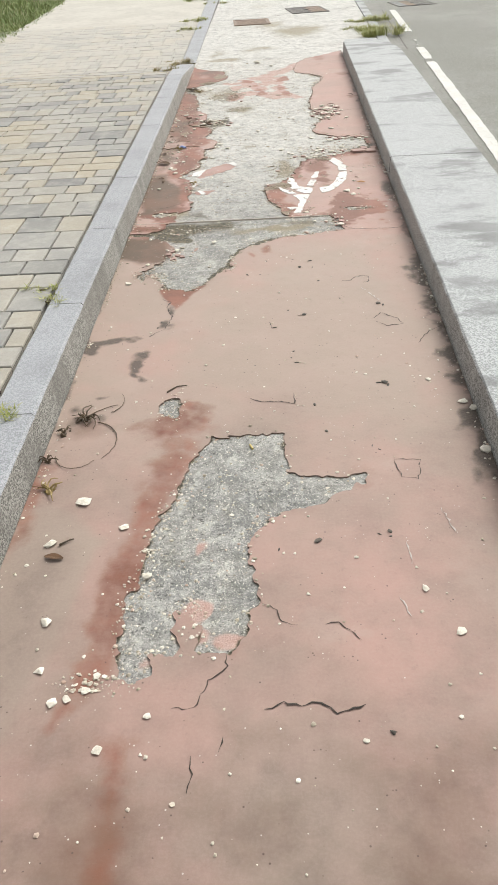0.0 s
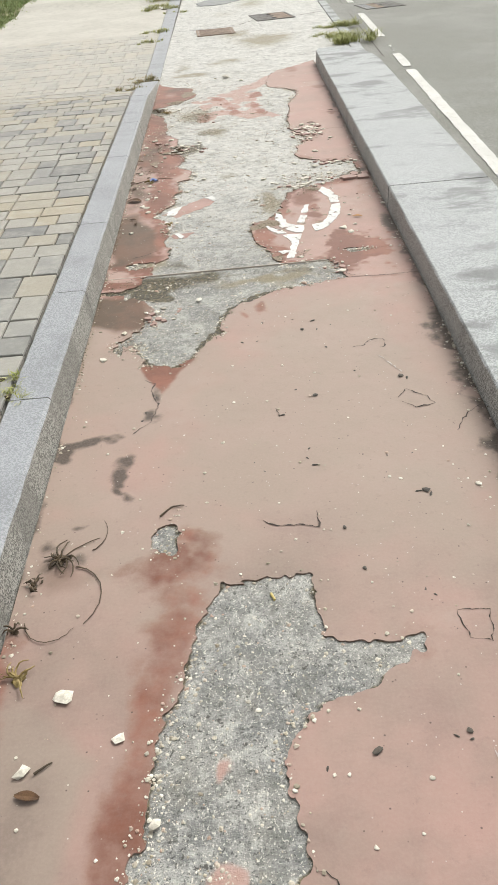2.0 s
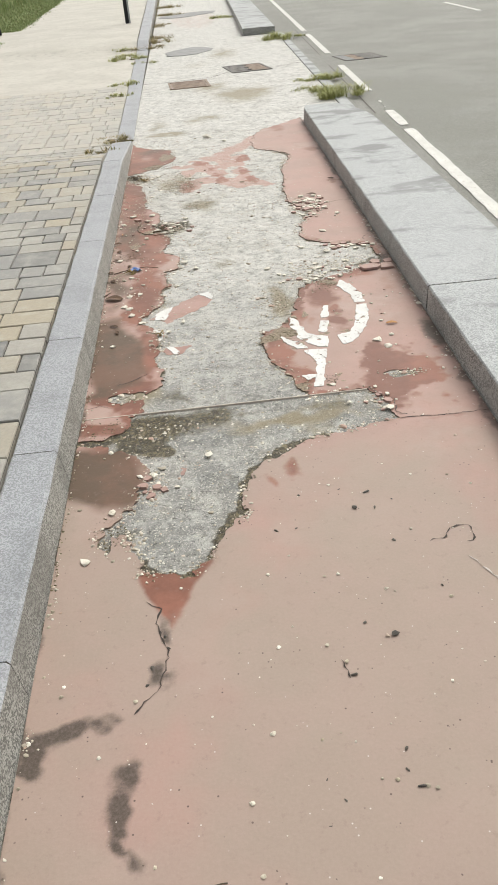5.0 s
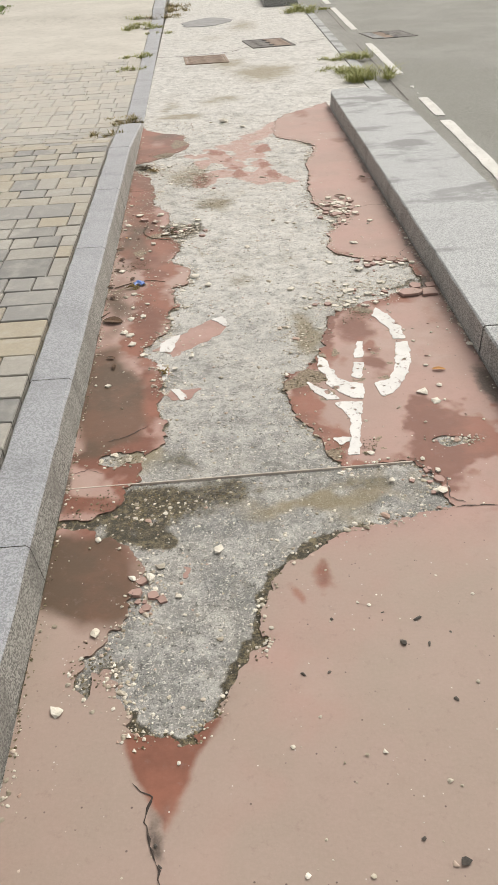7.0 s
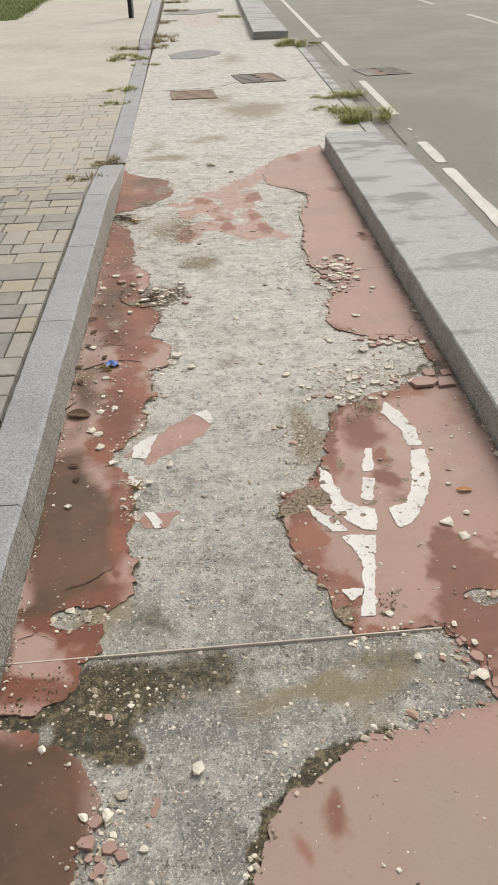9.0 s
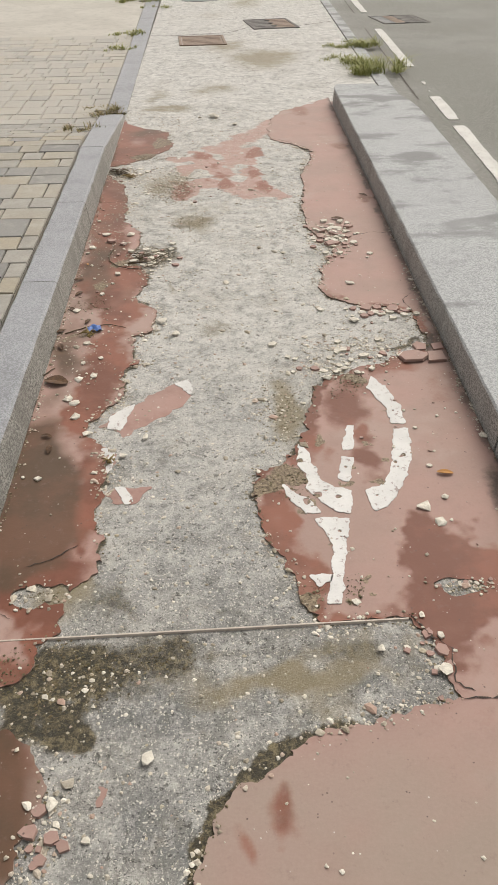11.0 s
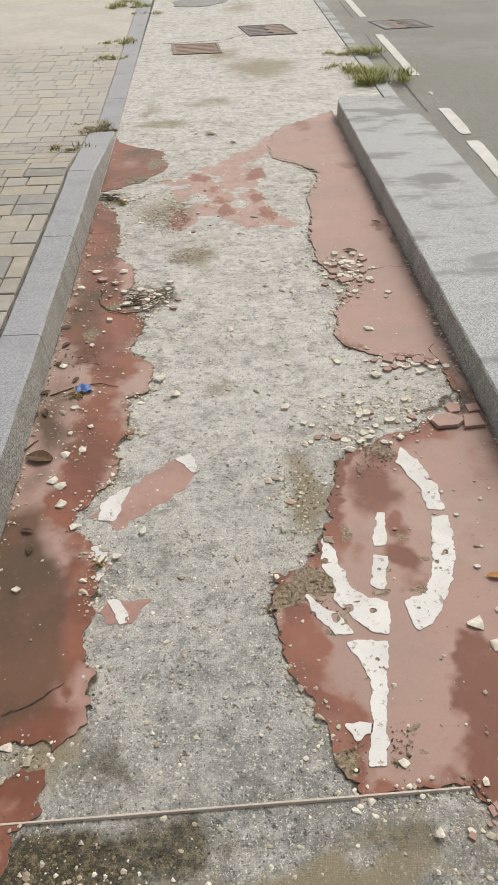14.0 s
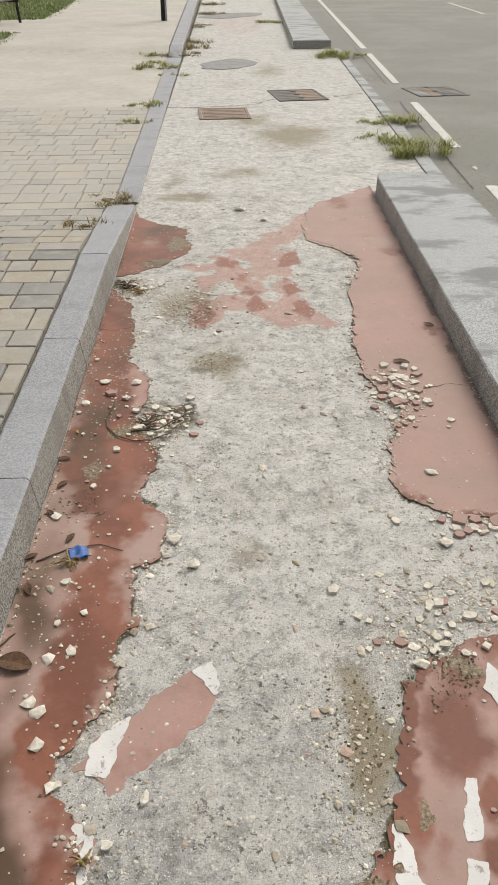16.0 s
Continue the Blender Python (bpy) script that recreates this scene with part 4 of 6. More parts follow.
# white paint of the worn cycle symbol
WHITE = (
    [(0.475, 5.326), (0.511, 5.254), (0.538, 5.129), (0.535, 5.028), (0.491, 5.028), (0.490, 5.126), (0.447, 5.255)],
    [(0.489, 4.995), (0.537, 4.991), (0.529, 4.916), (0.505, 4.812), (0.457, 4.699), (0.398, 4.617), (0.358, 4.597), (0.346, 4.640), (0.347, 4.688), (0.394, 4.699), (0.432, 4.763), (0.474, 4.896)],
    [(0.340, 5.022), (0.361, 5.020), (0.335, 4.894), (0.303, 4.885)],
    [(0.297, 4.849), (0.331, 4.842), (0.302, 4.721), (0.273, 4.746)],
    [(0.165, 4.93), (0.18, 4.93), (0.19, 4.86), (0.216, 4.738), (0.258, 4.695), (0.298, 4.682), (0.281, 4.590), (0.246, 4.597), (0.207, 4.641), (0.166, 4.707), (0.185, 4.73), (0.155, 4.82)],
    [(0.099, 4.722), (0.127, 4.686), (0.168, 4.654), (0.192, 4.595), (0.155, 4.591), (0.120, 4.648)],
    [(0.181, 4.563), (0.223, 4.568), (0.269, 4.560), (0.248, 4.452), (0.225, 4.336), (0.205, 4.25), (0.175, 4.25), (0.198, 4.347), (0.216, 4.454), (0.199, 4.520)],
    [(-0.25, 5.33), (-0.20, 5.352), (-0.178, 5.29), (-0.19, 5.26), (-0.23, 5.31)],
    [(-0.46, 5.13), (-0.42, 5.18), (-0.385, 5.20), (-0.42, 5.05), (-0.46, 5.06)],
    [(-0.41, 4.745), (-0.38, 4.745), (-0.35, 4.68), (-0.37, 4.67)],
    [(-0.472, 4.95), (-0.455, 4.94), (-0.448, 4.915), (-0.462, 4.905), (-0.474, 4.91)],
    [(-0.446, 4.935), (-0.43, 4.912), (-0.428, 4.875), (-0.452, 4.88), (-0.444, 4.91)],
    [(-0.472, 4.90), (-0.456, 4.898), (-0.45, 4.872), (-0.43, 4.868), (-0.434, 4.84), (-0.462, 4.80), (-0.473, 4.81)],
    [(0.14, 4.345), (0.196, 4.345), (0.185, 4.325), (0.155, 4.305)],
)
marking = empty("cycle_symbol", 0.3, 4.8, 0.0)
tagged(marking, "broken white painted cycle symbol on red coating", "road marking", kind="structure")
for outline in WHITE:
    xs, ys = [p[0] for p in outline], [p[1] for p in outline]

    def painted(x, y, outline=outline):
        chips = 0.05 * (0.29 - fractal(x, y, 0.012, 77, 3))
        for cx, cy, r in DRIPS:
            chips = np.minimum(chips, np.hypot(x - cx, y - cy) - r * (0.6 + 2.2 * fractal(x, y, 0.02, 79, 2)))
        return np.minimum(inside(x, y, outline) + 0.003 + 0.02 * fractal(x, y, 0.025, 78, 4), chips)

    stroke = sheet_of("paint_stroke", painted, min(xs) - 0.02, max(xs) + 0.02, min(ys) - 0.02, max(ys) + 0.02, 0.004, lambda x, y: np.where(x < 0, -0.0022, 0.0022), 0.002, MAT_WHITE)
    stroke.parent = marking
    stroke.matrix_parent_inverse = Matrix.Translation((-0.3, -4.8, 0.0))


def ribbon(name, line, width, z, mat, parent, seed):
    """A thin ragged line of dirt in a crack."""
    rng = random.Random(seed)
    pts = []
    for (x0, y0), (x1, y1) in zip(line, line[1:]):
        k = max(2, int(math.hypot(x1 - x0, y1 - y0) / 0.012))
        pts += [(x0 + (x1 - x0) * i / k + rng.uniform(-0.004, 0.004), y0 + (y1 - y0) * i / k + rng.uniform(-0.004, 0.004)) for i in range(k)]
    pts.append(line[-1])
    vs, fs = [], []
    for k, (x, y) in enumerate(pts):
        a, c = pts[max(0, k - 1)], pts[min(len(pts) - 1, k + 1)]
        d = math.hypot(c[0] - a[0], c[1] - a[1]) or 1
        w = 0.6 * width * rng.uniform(0.05, 1.3) * (0.3 if k in (0, len(pts) - 1) else 1)
        ox, oy = -(c[1] - a[1]) / d * w / 2, (c[0] - a[0]) / d * w / 2
        vs += [(x + ox, y + oy, z), (x, y, z + 0.0004), (x - ox, y - oy, z)]
        if k:
            fs += [(3 * k - 3, 3 * k - 2, 3 * k + 1, 3 * k), (3 * k - 2, 3 * k - 1, 3 * k + 2, 3 * k + 1)]
    return mesh(name, vs, fs, mat, parent)


CRACKS = (
    (0.009, [(-0.06, 2.295), (-0.02, 2.27), (0.04, 2.265), (0.10, 2.25), (0.10, 2.32)]),
    (0.008, [(-0.01, 1.00), (0.03, 1.02), (0.08, 1.01), (0.11, 1.02), (0.15, 0.99), (0.21, 1.01)]),
    (0.006, [(-0.02, 1.32), (0.02, 1.29), (0.03, 1.25), (0.07, 1.24)]),
    (0.005, [(0.14, 1.24), (0.17, 1.25), (0.22, 1.19)]),
    (0.006, [(-0.10, 1.16), (-0.10, 1.12), (-0.14, 1.08), (-0.17, 1.01), (-0.22, 1.01)]),
    (0.005, [(0.40, 1.90), (0.48, 1.90), (0.46, 1.80), (0.41, 1.81), (0.40, 1.90)]),
    (0.006, [(-0.17, 0.89), (-0.16, 0.85), (-0.17, 0.81)]),
    (0.01, [(-0.10, 0.94), (-0.11, 0.90)]),
    (0.009, [(-0.46, 3.16), (-0.42, 3.13), (-0.43, 3.08), (-0.42, 3.04), (-0.40, 2.97), (-0.42, 2.87), (-0.48, 2.8)]),
    (0.009, [(0.35, 3.28), (0.40, 3.29), (0.42, 3.33), (0.48, 3.33), (0.48, 3.27), (0.45, 3.26)]),
    (0.008, [(0.45, 2.89), (0.49, 2.94), (0.55, 2.88), (0.57, 2.83), (0.50, 2.82), (0.46, 2.86)]),
    (0.006, [(0.60, 2.66), (0.66, 2.76), (0.72, 2.80)]),
    (0.009, [(0.43, 3.955), (0.58, 3.945), (0.76, 3.945)]),
    (0.01, [(0.60, 5.49), (0.62, 5.43), (0.70, 5.44), (0.80, 5.41)]),
    (0.008, [(0.37, 4.2), (0.41, 4.13), (0.45, 4.09), (0.43, 4.0), (0.47, 3.97)]),
    (0.007, [(0.74, 5.84), (0.72, 5.95), (0.78, 6.02)]),
    (0.006, [(0.62, 6.7), (0.74, 6.74), (0.80, 6.72)]),
    (0.006, [(-0.73, 7.3), (-0.64, 7.29), (-0.57, 7.33)]),
    (0.006, [(0.34, 8.54), (0.43, 8.46), (0.52, 8.35), (0.6, 8.2)]),
    (0.006, [(-0.62, 4.42), (-0.55, 4.45), (-0.49, 4.5)]),
    (0.005, [(-0.73, 4.24), (-0.67, 4.27), (-0.62, 4.24)]),
    (0.008, [(0.02, 2.89), (0.03, 2.83)]),
)
for k, (w, line) in enumerate(CRACKS):
    ribbon("crack", line, w, 0.0018, MAT_CRACK, coating, k)
for k, line in enumerate(([(0.50, 1.66), (0.52, 1.56)], [(0.38, 1.53), (0.38, 1.44)], [(0.33, 1.33), (0.35, 1.26)], [(0.44, 3.2), (0.5, 3.06)])):
    ribbon("scratch", line, 0.009, 0.0018, MAT_CRACK_PALE, coating, 40 + k)

joint = mesh("joint_strip", *(lambda v: (v, [(0, 1, 2, 3), (0, 3, 7, 4), (1, 5, 6, 2), (0, 4, 5, 1)]))([(LEFT + 0.005, 4.173, 0.001), (0.365, 4.187, 0.001), (0.365, 4.191, 0.001), (LEFT + 0.005, 4.177, 0.001), (LEFT + 0.005, 4.170, -0.012), (0.365, 4.184, -0.012), (0.365, 4.194, -0.012), (LEFT + 0.005, 4.180, -0.012)]), MAT_JOINT)
tagged(joint, "thin pale expansion joint strip across the lane", "joint", kind="structure")

# ---- kerbs ----


def kerb_stone(name, xs, y0, y1, z0, z1, mats, parent, chamfer=0.009, seed=0, drop=None, below=0.12):
    """A stone from y0 to y1 whose section runs over xs (foot, top edge, top edge, foot) at each end, with worn edges."""
    rng = random.Random(seed)
    rows = []
    steps = max(4, int((y1 - y0) / 0.07))
    for k in range(steps + 1):
        y = y0 + (y1 - y0) * k / steps
        fa, ta, tb, fb = xs(y)
        h = z0 + (z1 - z0) * k / steps
        c = min(chamfer, max(0.002, h * 0.5))
        j = [rng.uniform(-0.0022, 0.0022) for _ in range(4)]
        rows.append([(fa, y, -below), (fa + j[0], y, min(0, h - c)), (ta - math.copysign(0.0, ta) + j[0], y, h - c * (1 + 0.3 * rng.random())), (ta + (tb - ta) * c / abs(tb - ta) + j[1] * 0.6, y, h), (tb - (tb - ta) * c / abs(tb - ta) + j[2] * 0.6, y, h), (tb + j[3], y, h - c), (fb, y, -below)])
    n = len(rows[0])
    vs = [p for r in rows for p in r]
    fs, idx = [], []
    for k in range(steps):
        for i in range(n - 1):
            fs.append((k * n + i, k * n + i + 1, (k + 1) * n + i + 1, (k + 1) * n + i))
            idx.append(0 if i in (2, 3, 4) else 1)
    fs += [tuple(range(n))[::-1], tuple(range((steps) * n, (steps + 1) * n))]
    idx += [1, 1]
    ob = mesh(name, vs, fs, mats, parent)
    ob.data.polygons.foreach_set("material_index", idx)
    bm = bmesh.new()
    bm.from_mesh(ob.data)
    bmesh.ops.recalc_face_normals(bm, faces=bm.faces)
    bm.to_mesh(ob.data)
    bm.free()
    return ob


def left_section(y):
    far = 0.035 * ease(y, 7.5, 9.3)
    return (LEFT, LEFT - 0.016, LEFT - 0.165 - far, LEFT - 0.17 - far)


kerb = new("kerb_left")
tagged(kerb, "raised blue-grey granite kerb between footway and cycle lane", "kerb", kind="structure")
marks = [-4.0, -3.1, -2.2, -1.35, -0.5, 0.3, 1.17, 2.05, 2.89, 3.78, 4.66, 5.97, 6.95, 7.97]
for k, (a, b) in enumerate(zip(marks, marks[1:])):
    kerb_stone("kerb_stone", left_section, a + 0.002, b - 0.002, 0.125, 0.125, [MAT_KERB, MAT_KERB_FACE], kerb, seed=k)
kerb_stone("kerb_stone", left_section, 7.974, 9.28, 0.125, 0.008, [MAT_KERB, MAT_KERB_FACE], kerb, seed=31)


def flush_section(y):
    s = -0.012 * (y - 9.3)
    return (LEFT + 0.4 * s, LEFT + 0.4 * s - 0.002, LEFT - 0.158 + s * 0.9, LEFT - 0.16 + s * 0.9)


for k in range(8):
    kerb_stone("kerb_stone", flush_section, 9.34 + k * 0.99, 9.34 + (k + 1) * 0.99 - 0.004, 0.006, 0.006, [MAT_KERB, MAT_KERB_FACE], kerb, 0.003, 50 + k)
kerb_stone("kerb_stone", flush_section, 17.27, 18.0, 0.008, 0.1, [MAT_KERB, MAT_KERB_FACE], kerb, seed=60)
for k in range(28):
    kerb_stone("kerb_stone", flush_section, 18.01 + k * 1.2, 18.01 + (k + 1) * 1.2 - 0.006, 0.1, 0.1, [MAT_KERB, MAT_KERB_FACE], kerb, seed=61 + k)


def block_section(y):
    x = right_foot(y)
    round_off = 0.22 * ease(y, 8.6, 9.9) ** 1.5 + 0.06 * ease(y, 9.4, 9.62) ** 2
    x += 0.03 * ease(y, 9.45, 9.62) ** 2
    return (x, x + 0.003, x + 0.555 - round_off, x + 0.56 - round_off)


def separator(y0, y1, section, seed):
    ob = kerb_stone("granite_separator_block", section, y0, y1, 0.122, 0.122, [MAT_BLOCK, MAT_BLOCK_FACE], None, 0.006, seed)
    return tagged(ob, "long pale grey granite separator block between lane and road", "kerb block", "separator blocks")


separator(-4.0, 4.845, block_section, 101)
separator(4.855, 9.62, block_section, 102)


def far_section(y):
    x = 1.03 + 0.036 * (y - 18.5)
    return (x, x + 0.012, x + 0.64, x + 0.65)


for k in range(5):
    separator(18.4 + 4.6 * k, 18.4 + 4.6 * k + 4.58, far_section, 110 + k)

strip = new("kerb_flush")
tagged(strip, "narrow flush granite kerb strip beside the road", "kerb", kind="structure")


def strip_section(y):
    x = strip_x(y)
    return (x, x + 0.002, x + 0.118, x + 0.12)


for k in range(9):
    kerb_stone("kerb_stone", strip_section, 9.66 + k * 0.97, 9.66 + (k + 1) * 0.97 - 0.006, 0.004, 0.004, [MAT_BLOCK, MAT_BLOCK_FACE], strip, 0.003, 130 + k)

# ---- road markings ----


def road_line(y0, y1, width, seed, worn=0.0, at=line_x):
    def field(x, y):
        d = np.minimum(np.minimum(x - at(y), at(y) + width - x), np.minimum(y - y0, y1 - y))
        return d + 0.02 * fractal(x, y, 0.07, seed, 3) - worn * (0.05 * fractal(x, y, 0.3, seed + 1) + 0.02)

    return sheet_of("line_segment", field, at(y0) - 0.03, at(y1) + width + 0.03, y0 - 0.04, y1 + 0.04, 0.02 if y1 - y0 < 6 else 0.05, lambda x, y: -0.024 + 0 * x, 0.008, MAT_LINE, lines)


lines = new("edge_line")
tagged(lines, "broken worn white line along the road edge", "road marking", kind="structure")
for k, (a, b, w) in enumerate(((-4.0, 4.0, 0.0), (4.0, 8.86, 0.3), (9.02, 9.8, 0.5), (9.95, 10.4, 1.7), (11.05, 13.35, 0.3), (14.75, 17.9, 0.3), (18.6, 42.0, 0.1))):
    road_line(a, b, 0.105, 200 + 3 * k, w)
dashes = new("centre_line")
tagged(dashes, "faded white dashes in the middle of the road", "road marking", kind="structure")
lines = dashes
for k, (a, b) in enumerate(((12.0, 15.0), (19.6, 22.6), (26.0, 30.5), (35.0, 39.0))):
    road_line(a, b, 0.11, 230 + 3 * k, 0.4, lambda y: 5.1 + 0.0505 * y)

seam = ribbon("kerb_seam", [(line_x(y) - 0.1, y) for y in (9.7, 11.2, 13.4)], 0.03, -0.0255, MAT_CRACK, None, 90)
tagged(seam, "dark dirty seam between gutter and road asphalt", "joint", kind="structure")
seam2 = ribbon("kerb_seam", [(line_x(y) - 0.09, y) for y in (14.7, 16.5, 19.0)], 0.03, -0.0255, MAT_CRACK, None, 91)
tagged(seam2, "dark dirty seam between gutter and road asphalt", "joint", kind="structure")

seam3 = ribbon("slab_seam", [(-0.79, 12.99), (-0.42, 12.98), (0.19, 13.12), (0.4, 13.44), (0.91, 13.46), (1.48, 13.83)], 0.05, -0.0035, MAT_CRACK, None, 92)
tagged(seam3, "ragged brown seam crossing the pale concrete lane", "joint", kind="structure")

# ---- footway ----


def paving_bed(u, y):
    return (-4.3 + u * (3.385 - 0.033 * ease(y, 7.5, 9.2) + 0.045 * ease(y, 9.2, 9.35) - 0.0108 * np.maximum(0, y - 9.35)), walk_z(y) - 0.012)


bed, _, _ = grid_sheet("pavement", np.linspace(0, 1, 12), np.r_[np.arange(-4, 8, 0.5), np.arange(8, 9.15, 0.1)], paving_bed, MAT_BED)
bed_far, _, _ = grid_sheet("pavement_middle", np.linspace(0, 1, 12), np.r_[9.1, np.arange(9.2, 13.0, 0.2)], paving_bed, MAT_SAND)
tagged(bed_far, "footway bed of pale sand between pale pavers", "pavement", kind="structure")
tagged(bed, "footway of small tan and grey concrete pavers", "pavement", kind="structure")


def verge_x(y):
    return -3.35 - 0.03 * y - 0.02 * max(0.0, y - 24)


def far_walk(u, y):
    edge = np.vectorize(verge_x)(y)
    notch = 0.95 * ease(y, 20.2, 20.6) * (1 - ease(y, 22.9, 23.4))
    wob = 0.12 * fractal(y, y * 0, 0.9, 301)
    right = LEFT - 0.165 - 0.011 * (y - 9.3) * (y > 9.3)
    return edge - notch + wob + u * (right - edge + notch - wob), walk_z(y) - 0.003 + 0 * u


far, _, _ = grid_sheet("pavement_far", np.linspace(0, 1, 24), np.r_[np.arange(12.95, 26, 0.15), np.arange(26, 90, 1.0)], far_walk, MAT_WALK)
tagged(far, "sun-bleached beige paved footway", "pavement", kind="structure")

# ---- drain covers ----


def plate(name, x0, x1, y0, y1, turn, mat, label, kind_word, bars, holes):
    base = empty(name, (x0 + x1) / 2, (y0 + y1) / 2, 0.0, turn)
    tagged(base, label, kind_word)
    w, d = (x1 - x0) / 2, (y1 - y0) / 2
    part("frame", box(box(box(box(bmesh.new(), -w, w, -d, -d + 0.03, -0.02, 0.004, 0.002), -w, w, d - 0.03, d, -0.02, 0.004, 0.002), -w, -w + 0.03, -d + 0.031, d - 0.031, -0.02, 0.004, 0.002), w - 0.03, w, -d + 0.031, d - 0.031, -0.02, 0.004, 0.002), mat, base)
    n = len(bars)
    for k, m in enumerate(bars):
        a, b = -w + 0.032 + (2 * w - 0.064) * k / n, -w + 0.032 + (2 * w - 0.064) * (k + 1) / n
        bm = box(bmesh.new(), a + 0.004, b - 0.004, -d + 0.034, d - 0.034, -0.02, 0.002, 0.002)
        rows, ribs = 7, []
        for r in range(rows):
            yy = -d + 0.06 + (2 * d - 0.12) * r / (rows - 1)
            ribs.append(box(bmesh.new(), a + 0.02, b - 0.02, yy - 0.01, yy + 0.01, 0.0015, 0.0045))
        lid = part("lid", bm, m, base)
        for rib in ribs:
            part("rib", rib, m, lid)
    # Black discs on the plate stand in for the shade inside its holes.
    for hx, hy in holes:
        bm = bmesh.new()
        bmesh.ops.create_cone(bm, cap_ends=True, segments=14, radius1=0.035, radius2=0.035, depth=0.004, matrix=Matrix.Translation((hx, hy, 0.005)))
        part("hole_shade_disc", bm, MAT_HOLE, base)
    return base


plate("inspection_cover", -0.40, 0.12, 12.3, 12.9, 3, MAT_RUST, "rust-brown rectangular metal cover set in concrete", "manhole cover", [MAT_RUST], [])
plate("drain_grate", 0.43, 1.0, 13.35, 14.1, 8, MAT_IRON, "dark two-leaf iron drain grate with round holes", "drain grate", [MAT_IRON, MAT_RUST], [(0, -0.22), (0, 0.0), (0, 0.22)])
gully = plate("road_gully", 2.1, 2.72, 13.75, 14.4, 8, MAT_IRON, "worn iron gully cover at the road edge", "drain grate", [MAT_PATCH, MAT_RUST, MAT_IRON, MAT_IRON], [(0.0, -0.3), (0.0, 0.0), (0.0, 0.3)])
gully.location.z = -0.026

patch = sheet_of("mortar_patch", lambda x, y: 0.9 - np.hypot((x + 0.05 - 0.25 * (y - 16.5)) / 0.42, (y - 16.5) / 0.62) + 0.4 * fractal(x, y, 0.3, 401), -0.8, 0.7, 15.7, 17.4, 0.03, lambda x, y: 0.002 + 0 * x, 0.006, MAT_PATCH)
tagged(patch, "dark grey mortar repair patch on the pale lane", "pavement", kind="structure")
patch2 = sheet_of("mortar_patch", lambda x, y: 0.9 - np.hypot((x - 0.1) / 0.85, (y - 25.5 - 0.6 * x) / 0.8) + 0.3 * fractal(x, y, 0.4, 402), -0.85, 1.2, 24, 27, 0.05, lambda x, y: 0.002 + 0 * x, 0.006, MAT_PATCH)
tagged(patch2, "dark grey mortar repair patch on the pale lane", "pavement", kind="structure")

# ---- post and bench ----
post = empty("post", -1.38, 22.8, walk_z(22.8) - 0.003)
tagged(post, "dark square steel post with a pale edge on the footway", "post")
part("shaft", box(bmesh.new(), -0.05, 0.035, -0.05, 0.05, 0, 3.0, 0.006), MAT_BLACK, post)
part("edge_strip", box(bmesh.new(), 0.037, 0.075, -0.05, 0.05, 0, 3.0, 0.004), MAT_GREYPOST, post, "pale galvanised edge strip")

bench = empty("bench", -4.53, 20.95, walk_z(21.0) - 0.003, -7)
tagged(bench, "black slatted park bench standing beside the grass", "bench")
for y in (0.0, 1.5):
    part("front_leg", tube(bmesh.new(), [(0, y, 0), (-0.02, y, 0.25), (-0.02, y, 0.42)], 0.032, 8), MAT_BLACK, bench)
    part("back_leg", tube(bmesh.new(), [(-0.46, y, 0), (-0.42, y, 0.3), (-0.45, y, 0.5), (-0.58, y, 0.86)], 0.03, 8), MAT_BLACK, bench)
    part("seat_bearer", box(bmesh.new(), -0.44, 0.03, y - 0.025, y + 0.025, 0.37, 0.42, 0.005), MAT_BLACK, bench)
for k in range(5):
    part("seat_slat", box(bmesh.new(), -0.42 + 0.095 * k, -0.345 + 0.095 * k, -0.15, 1.65, 0.422, 0.45, 0.006), MAT_BLACK, bench)
for k in range(5):
    bm = box(bmesh.new(), -0.014, 0.014, -0.15, 1.65, -0.03, 0.03, 0.006)
    bmesh.ops.transform(bm, matrix=pose(-0.425 - 0.029 * k, 0, 0.53 + 0.08 * k, 0, -18, 0), verts=bm.verts)
    part("back_slat", bm, MAT_BLACK, bench)

stake = empty("tree_stake", -5.3, 26.3, 0.0)
tagged(stake, "pale weathered wooden tree stake in the grass", "stake")
part("shaft", tube(bmesh.new(), [(0, 0, -0.12), (0.01, 0, 1.0), (0.0, 0.02, 2.2)], [0.055, 0.05, 0.045], 9), MAT_WOOD, stake)

gravel_path = mesh("gravel_path", [(-40, 44, 0.02), (-10.5, 44, 0.02), (-13, 90, 0.02), (-60, 90, 0.02)], [(0, 1, 2, 3)], MAT_GRAVELPATH)
tagged(gravel_path, "pale gravel area behind the grass", "gravel", kind="structure")

# ---- plants ----


